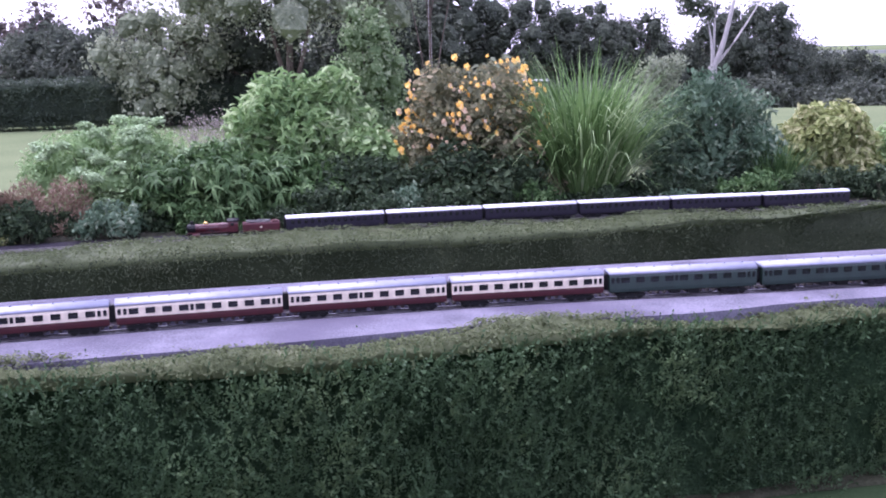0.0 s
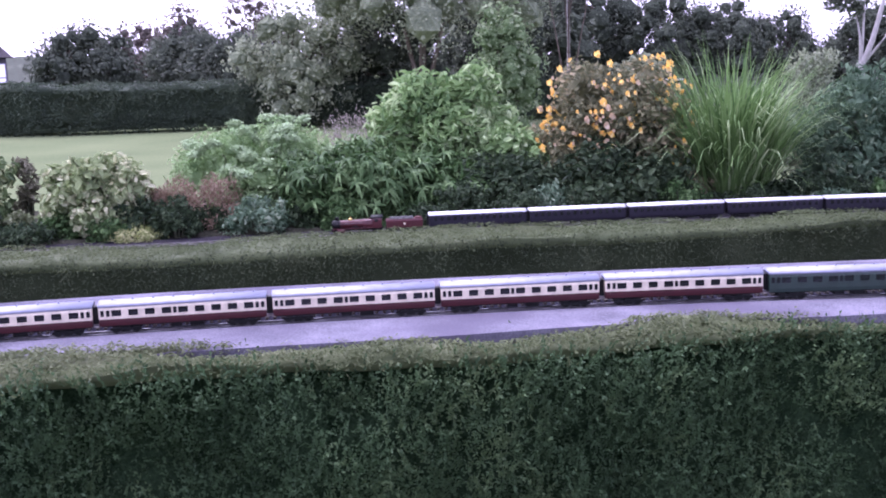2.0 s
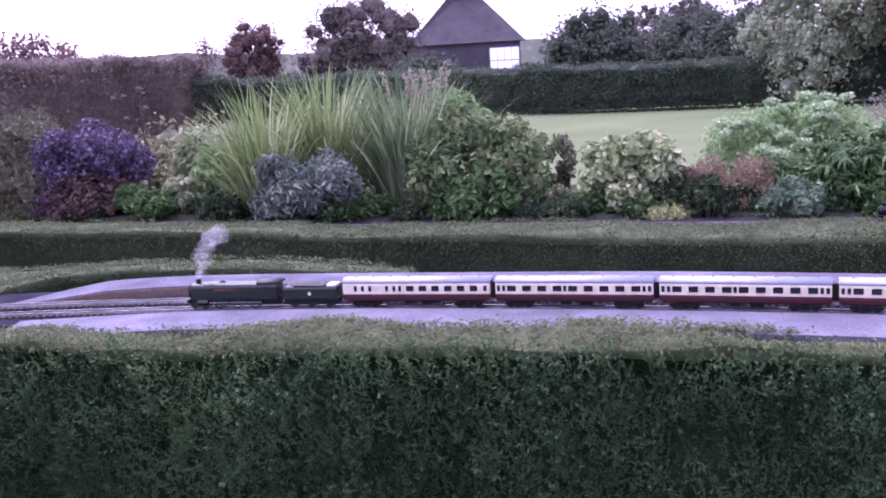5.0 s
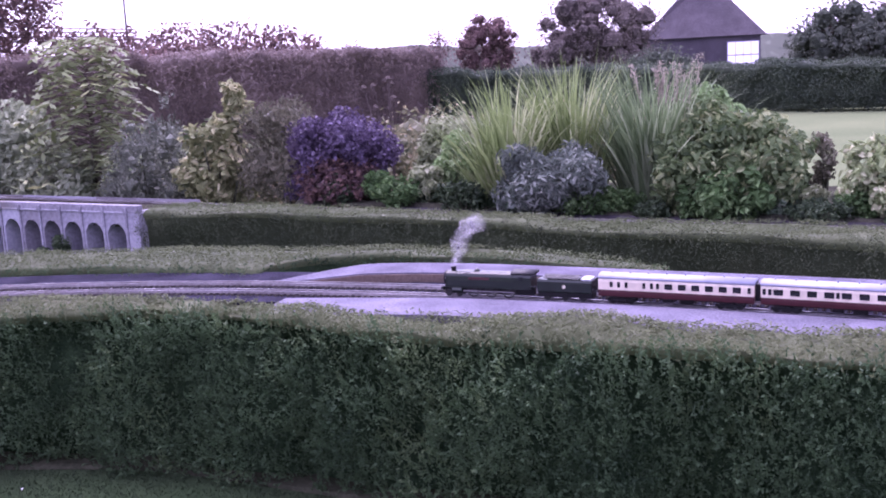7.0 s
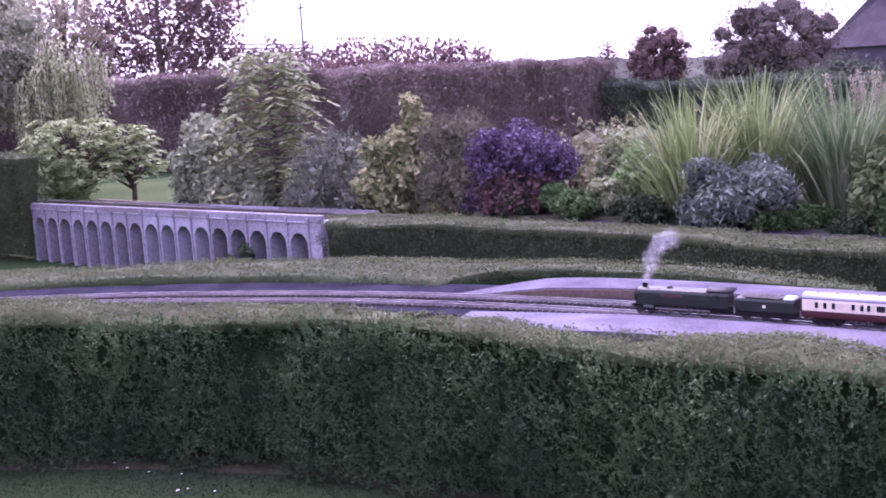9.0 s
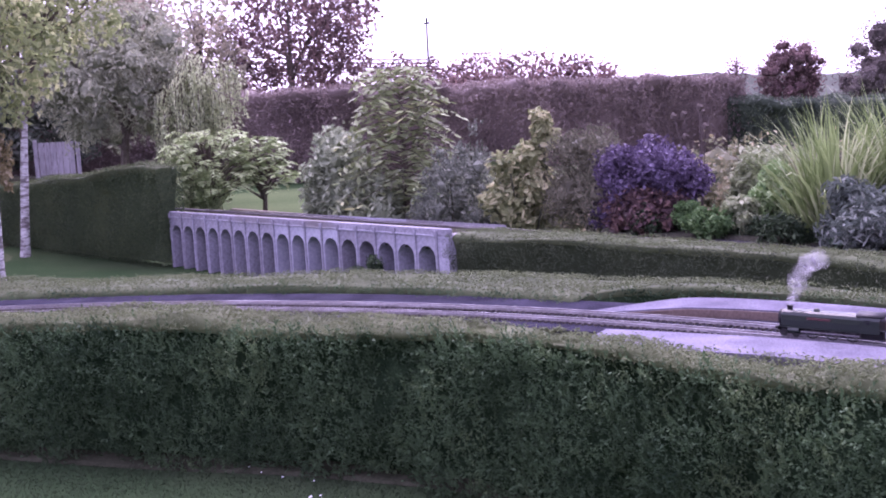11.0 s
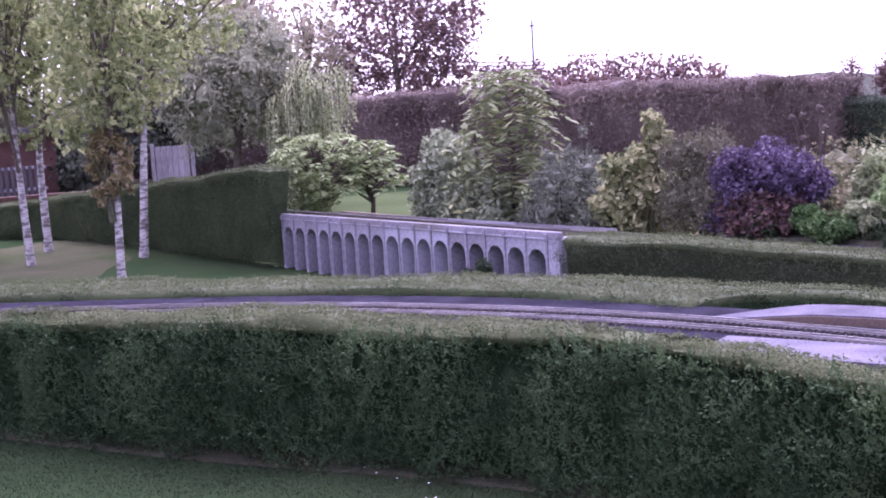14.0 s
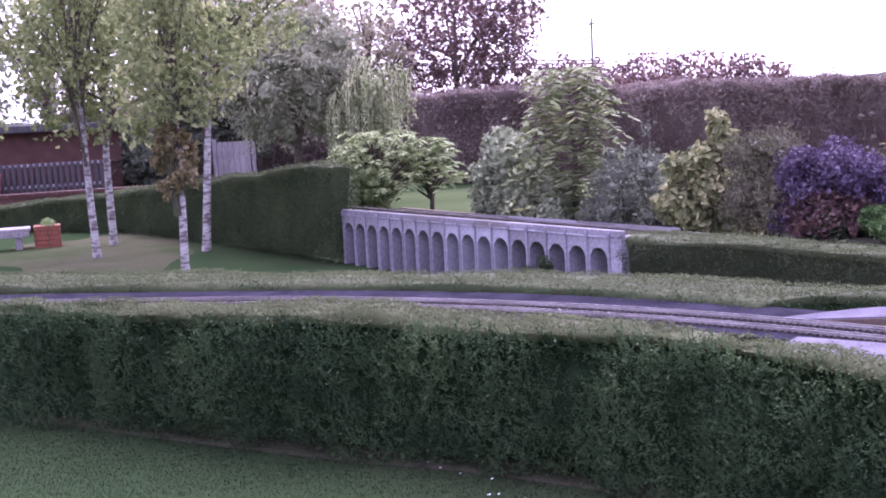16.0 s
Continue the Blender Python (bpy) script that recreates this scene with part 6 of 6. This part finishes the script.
dark.matrix_basis = on_track(REAR, r0, REAR_Z)
for i in range(1, 6):
    copy_thing(dark, on_track(REAR, r0 - 0.62 * i, REAR_Z))

# ---- the house beyond the hedge, and what stands by the lawn ----
M_TILE = surface("dark_roof_tile", (0.028, 0.023, 0.029), (0.062, 0.051, 0.062), 0.8, 1.5, 14, 0.6, 0.03)
M_WALL = surface("tile_hung_wall", (0.042, 0.036, 0.046), (0.085, 0.072, 0.09), 0.85, 1.2, 20, 0.3, 0.01)
M_WHITE = paint("white_paint", (0.75, 0.74, 0.76), 0.5)
M_GREYWOOD = surface("grey_wood", (0.16, 0.15, 0.16), (0.34, 0.32, 0.34), 0.8, 3, 40, 0.4, 0.004, stretch=(1, 1, 0.2))
M_DARKWOOD = surface("dark_wood", (0.03, 0.03, 0.035), (0.09, 0.085, 0.09), 0.8, 3, 40, 0.4, 0.004, stretch=(1, 1, 0.2))
M_MULLION = paint("grey_window_frame", (0.16, 0.15, 0.2), 0.5)
# Faint pane glow stands in for sky reflected in the window.
M_GLOWPANE, nt, b = mat_base("sky_glow_pane", 0.1)
b.inputs["Base Color"].default_value = (0.5, 0.5, 0.6, 1)
b.inputs["Emission Color"].default_value = (0.72, 0.68, 1.0, 1)
b.inputs["Emission Strength"].default_value = 0.25
M_DPANE = paint("dark_window_pane", (0.03, 0.03, 0.04), 0.08)

HM = Matrix.Translation((-33.1, 50.9, 0.0)) @ Matrix.Rotation(math.atan2(3.5, 5.3), 4, "Z")
house = thing("house", HM, "dark-roofed house with chimney and a sky-bright window", "house")
part("wall", box("wall", -3.0, 3.0, 0.25, 5.5, 0.0, 2.42, M_WALL), house)
bm = bmesh.new()
pts = [(-3.3, 0.14, 2.35), (3.3, 0.14, 2.35), (3.3, 5.8, 2.35), (-3.3, 5.8, 2.35), (-0.35, 2.6, 5.6), (0.35, 2.9, 5.6)]
vs = [bm.verts.new(p) for p in pts]
for q in ((0, 1, 5, 4), (1, 2, 5), (2, 3, 4, 5), (3, 0, 4), (3, 2, 1, 0)):
    bm.faces.new([vs[i] for i in q])
roof = part("roof", mesh_bm("roof", bm, M_TILE), house)
part("chimney", box("chimney", -0.8, 0.7, 2.2, 3.2, 4.6, 7.0, M_TILE, 0.02), roof, "brick chimney stack")
part("chimney_pot", cyl("chimney_pot", 0.13, 0.4, M_BRICK, "Z", 14, 0.11), house, m=Matrix.Translation((-0.05, 2.7, 7.0)))
part("gutter", box("gutter", -3.35, 3.35, 0.05, 0.13, 2.29, 2.37, M_TILE, 0.03), house)
win = part("window", box("window", -0.86, 0.86, -0.03, 0.03, 0.78, 2.24, M_MULLION, 0.01), house, "grey-framed window, reflected sky given as a pane glow", Matrix.Translation((2.1, 0.235, -0.2)))
for i in range(4):
    for j, (z0, z1) in enumerate(((0.84, 1.46), (1.52, 2.18))):
        part("pane", box("pane", -0.80 + i * 0.405, -0.80 + i * 0.405 + 0.375, -0.045, -0.032, z0, z1, M_GLOWPANE), win)

# brick terrace wall, picket fence, gate and house wall behind the birches
WM = Matrix.Translation((-22.6, -4.5, 0.0)) @ Matrix.Rotation(radians(88), 4, "Z")
wall = thing("terrace_wall", WM, "low red brick terrace wall behind the hedge", "wall", kind="structure")
part("wall_core", box("wall_core", 0, 7.2, -0.09, 0.09, 0.0, 0.50, M_SHADEBRICK), wall)
bk = box("coping_brick", -0.108, 0.108, -0.11, 0.11, 0.0, 0.065, M_SHADEBRICK, 0.006)
for i in range(32):
    part("coping_brick", bk, wall, m=Matrix.Translation((0.11 + i * 0.224, 0, 0.502)))
FM = Matrix.Translation((-24.4, -3.6, 0.45)) @ Matrix.Rotation(radians(88), 4, "Z")
fence = thing("picket_fence", FM, "dark weathered picket fence on the terrace", "fence")
pk = box("picket", -0.035, 0.035, -0.01, 0.01, 0.0, 0.62, M_DARKWOOD, 0.006)
for i in range(39):
    part("picket", pk, fence, m=Matrix.Translation((i * 0.115, 0, 0)))
for z in (0.12, 0.56):
    part("fence_rail", box("fence_rail", -0.05, 4.45, 0.012, 0.05, z, z + 0.06, M_GREYWOOD, 0.006), fence)
tagged(new("terrace", box("terrace", -34.0, -22.72, -8.0, 4.2, 0.0, 0.46, M_SOIL)), "raised dark terrace behind the brick wall", "terrace", kind="structure")
BM = Matrix.Translation((-27.2, -8.1, 0.46)) @ Matrix.Rotation(radians(90), 4, "Z")
cottage = thing("brick_house", BM, "red brick house wall with a white window", "house")
part("wall", box("wall", 0, 9.2, -2.5, 0.0, 0.0, 1.25, M_SHADEBRICK), cottage)
part("roof_edge", box("roof_edge", -0.2, 9.4, -2.8, 0.3, 1.25, 1.4, M_DARKWOOD, 0.02), cottage)
w2 = part("window", box("window", -0.6, 0.6, -0.04, 0.03, 0.25, 1.15, M_WHITE, 0.01), cottage, "white-framed window", Matrix.Translation((8.2, 0.0, 0)))
for i in range(2):
    for j in range(2):
        part("pane", box("pane", -0.53 + i * 0.55, -0.53 + i * 0.55 + 0.50, 0.032, 0.042, 0.31 + j * 0.41, 0.31 + j * 0.41 + 0.36, M_DPANE), w2)
bm = bmesh.new()
bmesh.ops.create_cone(bm, cap_ends=True, segments=20, radius1=0.2, radius2=0.24, depth=0.42, matrix=Matrix.Translation((0, 0, 0.21)))
tub = thing("red_tub", Matrix.Translation((-24.0, -1.55, 0.46)), "bright red tub on the terrace", "tub")
part("body", mesh_bm("body", bm, paint("red_plastic", (0.45, 0.02, 0.03), 0.4)), tub)
part("rim", cyl("rim", 0.255, 0.03, paint("red_plastic_rim", (0.45, 0.02, 0.03), 0.4), "Z", 20, bevel=0.004), tub, m=Matrix.Translation((0, 0, 0.425)))
GM = Matrix.Translation((-23.45, 2.95, 0.45)) @ Matrix.Rotation(radians(82), 4, "Z")
gate = thing("garden_gate", GM, "weathered pale grey wooden garden gate", "gate")
for i in range(6):
    part("board", box("board", i * 0.115, i * 0.115 + 0.108, -0.012, 0.012, 0.0, 0.86, M_GREYWOOD, 0.004), gate)
for z in (0.1, 0.66):
    part("ledge", box("ledge", 0, 0.69, 0.013, 0.04, z, z + 0.09, M_GREYWOOD, 0.004), gate)
for x in (-0.09, 0.71):
    part("gate_post", box("gate_post", x, x + 0.08, -0.04, 0.04, -0.1, 0.92, M_GREYWOOD, 0.008), gate)

# worn ground under the birches
M_WORN = surface("worn_grass", (0.05, 0.063, 0.033), (0.098, 0.094, 0.064), 0.95, 1.6, 50, 0.5, 0.01, stain=(0.045, 0.068, 0.03))
a = np.linspace(0, 2 * np.pi, 48, endpoint=False)
rows = []
for q in (0.02, 0.5, 0.8, 1.0):
    rr = q * (1 + 0.12 * np.sin(3 * a + 1) + 0.08 * np.sin(7 * a))
    x, y = -15.5 + 2.5 * rr * np.cos(a), 0.15 + 1.3 * rr * np.sin(a)
    rows.append(np.c_[x, y, ground_height(x, y) + 0.006 - 0.004 * (q == 1.0)])
v, f = loft(np.stack(rows, 0), True)
tagged(new("worn_patch", mesh_np("worn_patch", v, f, M_WORN, smooth=True)), "worn brownish ground under the birches", "bare ground", kind="structure")

# bench between brick planters
bench = thing("bench", Matrix.Translation((-16.75, -0.68, 0.06)) @ Matrix.Rotation(radians(-90), 4, "Z"), "grey plank bench resting on brick piers", "bench")
for i in range(3):
    part("plank", box("plank", 0.0, 1.6, -0.2 + i * 0.135, -0.2 + i * 0.135 + 0.125, 0.27, 0.315, M_GREYWOOD, 0.008), bench)
part("apron", box("apron", 0.02, 1.58, 0.19, 0.215, 0.19, 0.268, M_GREYWOOD, 0.006), bench)
for x in (0.12, 1.4):
    part("leg", box("leg", x, x + 0.09, -0.17, 0.17, 0.0, 0.27, M_GREYWOOD, 0.006), bench)
def brick_pier(at, label):
    pier = thing("brick_planter", Matrix.Translation((*at, 0.06)), label, "planter")
    one = box("brick", -0.075, 0.075, -0.105 / 2, 0.105 / 2, 0.0, 0.058, M_BRICK, 0.004)
    part("core", box("core", -0.16, 0.16, -0.16, 0.16, 0.0, 0.32, M_PLATBRICK), pier)
    for k in range(5):
        for face in range(4):
            turn = Matrix.Rotation(radians(90 * face), 4, "Z")
            for i in range(2):
                x = -0.082 + i * 0.164 + (0.0 if k % 2 else 0.02)
                part("brick", one, pier, m=turn @ Matrix.Translation((x, -0.125, 0.002 + k * 0.066)))
    P, N = clump_points(np.array([(-0.07, 0, 0.33), (0.08, 0.03, 0.34)]), np.array([0.09, 0.08]), 400)
    v, f = leaves(P, N, 0.035)
    part("planting", mesh_np("planting", v, f, L_LIME), pier, "low green planting")


brick_pier((-16.75, -0.46), "square red brick planter with low plants")

# poles and wires against the sky
for at, h, r in (((-53.6, 27.95), 6.5, 0.07), ((-49.4, 34.8), 4.1, 0.06), ((-64.3, 63.4), 3.7, 0.06)):
    pole = thing("utility_pole", Matrix.Translation((*at, 0)), "thin dark wooden utility pole on the skyline", "pole")
    part("shaft", cyl("shaft", r, h, M_DARKWOOD, "Z", 10, r * 0.7), pole, m=Matrix.Translation((0, 0, h / 2)))
    part("crossarm", box("crossarm", -0.35, 0.35, -0.04, 0.04, h - 0.35, h - 0.27, M_DARKWOOD, 0.01), pole)
for k in range(4):
    v, f = tube(smooth_line([(-41.0, 4.0, 4.4 - 0.28 * k), (-38.6, 12.2, 3.75 - 0.2 * k), (-36.0, 19.0, 3.35 - 0.12 * k)], 24), np.full(24, 0.022), 5)
    tagged(new("overhead_wire", mesh_np("overhead_wire", v, f, M_DARKWOOD)), "thin dark overhead wire between poles", "wire", "overhead wires")

# white bar on posts, made up for an unidentified bright row between the trees
bright_bar = thing("white_railing", Matrix.Translation((1.36, 28.9, 0.52)), "made-up white bar for a far bright row between dark trees", "railing")
part("rail", box("rail", -0.7, 0.7, -0.02, 0.02, 0.28, 0.33, M_WHITE, 0.01), bright_bar)
for i in range(6):
    part("post", box("post", -0.72 + i * 0.28, -0.68 + i * 0.28, -0.03, 0.03, -0.9, 0.34, M_DARKWOOD, 0.008), bright_bar)

# daisies in the lawn
dv, df = leaves(np.array([[math.cos(a) * 0.006, math.sin(a) * 0.006, 0] for a in np.linspace(0, 6.28, 9)]), np.tile([[0, 0, 1.0]], (9, 1)), 0.013, 0.5, 0, 0, 0.1)
DAISY = mesh_np("daisy", dv * 0.6, df, paint("daisy_white", (0.8, 0.8, 0.8), 0.6))
for i in range(8):
    x, y = -4.85 + RNG.normal() * 0.20, 1.34 + RNG.normal() * 0.09
    tagged(new("daisy", DAISY), "small white daisy in the lawn", "flower", "daisies in the lawn").matrix_basis = Matrix.Translation((x, y, 0.03))

# ---- steam at the lower engine's chimney ----
M_STEAM = bpy.data.materials.new("thin_steam")
M_STEAM.use_nodes = True
nt = M_STEAM.node_tree
for node in list(nt.nodes):
    if node.type == "BSDF_PRINCIPLED":
        nt.nodes.remove(node)
dif, tra, clear = nt.nodes.new("ShaderNodeBsdfDiffuse"), nt.nodes.new("ShaderNodeBsdfTranslucent"), nt.nodes.new("ShaderNodeBsdfTransparent")
for q in (dif, tra):
    q.inputs[0].default_value = (0.95, 0.95, 0.97, 1)
m1, m2 = nt.nodes.new("ShaderNodeMixShader"), nt.nodes.new("ShaderNodeMixShader")
m1.inputs[0].default_value = 0.55
nt.links.new(dif.outputs[0], m1.inputs[1])
nt.links.new(tra.outputs[0], m1.inputs[2])
n = noise_node(nt, 30.0, 5)
nt.links.new(ramp_node(nt, n.outputs[0], [(0.30, (0, 0, 0)), (0.8, (0.10, 0.10, 0.10))]).outputs[0], m2.inputs[0])
nt.links.new(clear.outputs[0], m2.inputs[1])
nt.links.new(m1.outputs[0], m2.inputs[2])
nt.links.new(m2.outputs[0], nt.nodes["Material Output"].inputs[0])
cp = s_place(TRACK, FRONT_S - 0.04)
bm = bmesh.new()
for i in range(18):
    u = i / 17
    p = (cp[0] + 0.01 + 0.13 * u**1.6 + RNG.normal() * 0.016, cp[1] + RNG.normal() * 0.01, RAIL_Z + 0.125 + 0.2 * u + RNG.normal() * 0.006)
    bmesh.ops.create_icosphere(bm, subdivisions=2, radius=0.012 + 0.032 * u * RNG.uniform(0.7, 1.2), matrix=Matrix.Translation(p))
for q in bm.verts:
    q.co += Vector(RNG.normal(size=3)) * 0.002
tagged(new("steam_plume", mesh_bm("steam_plume", bm, M_STEAM, True)), "thin white steam rising from the engine chimney", "steam", kind="stuff")
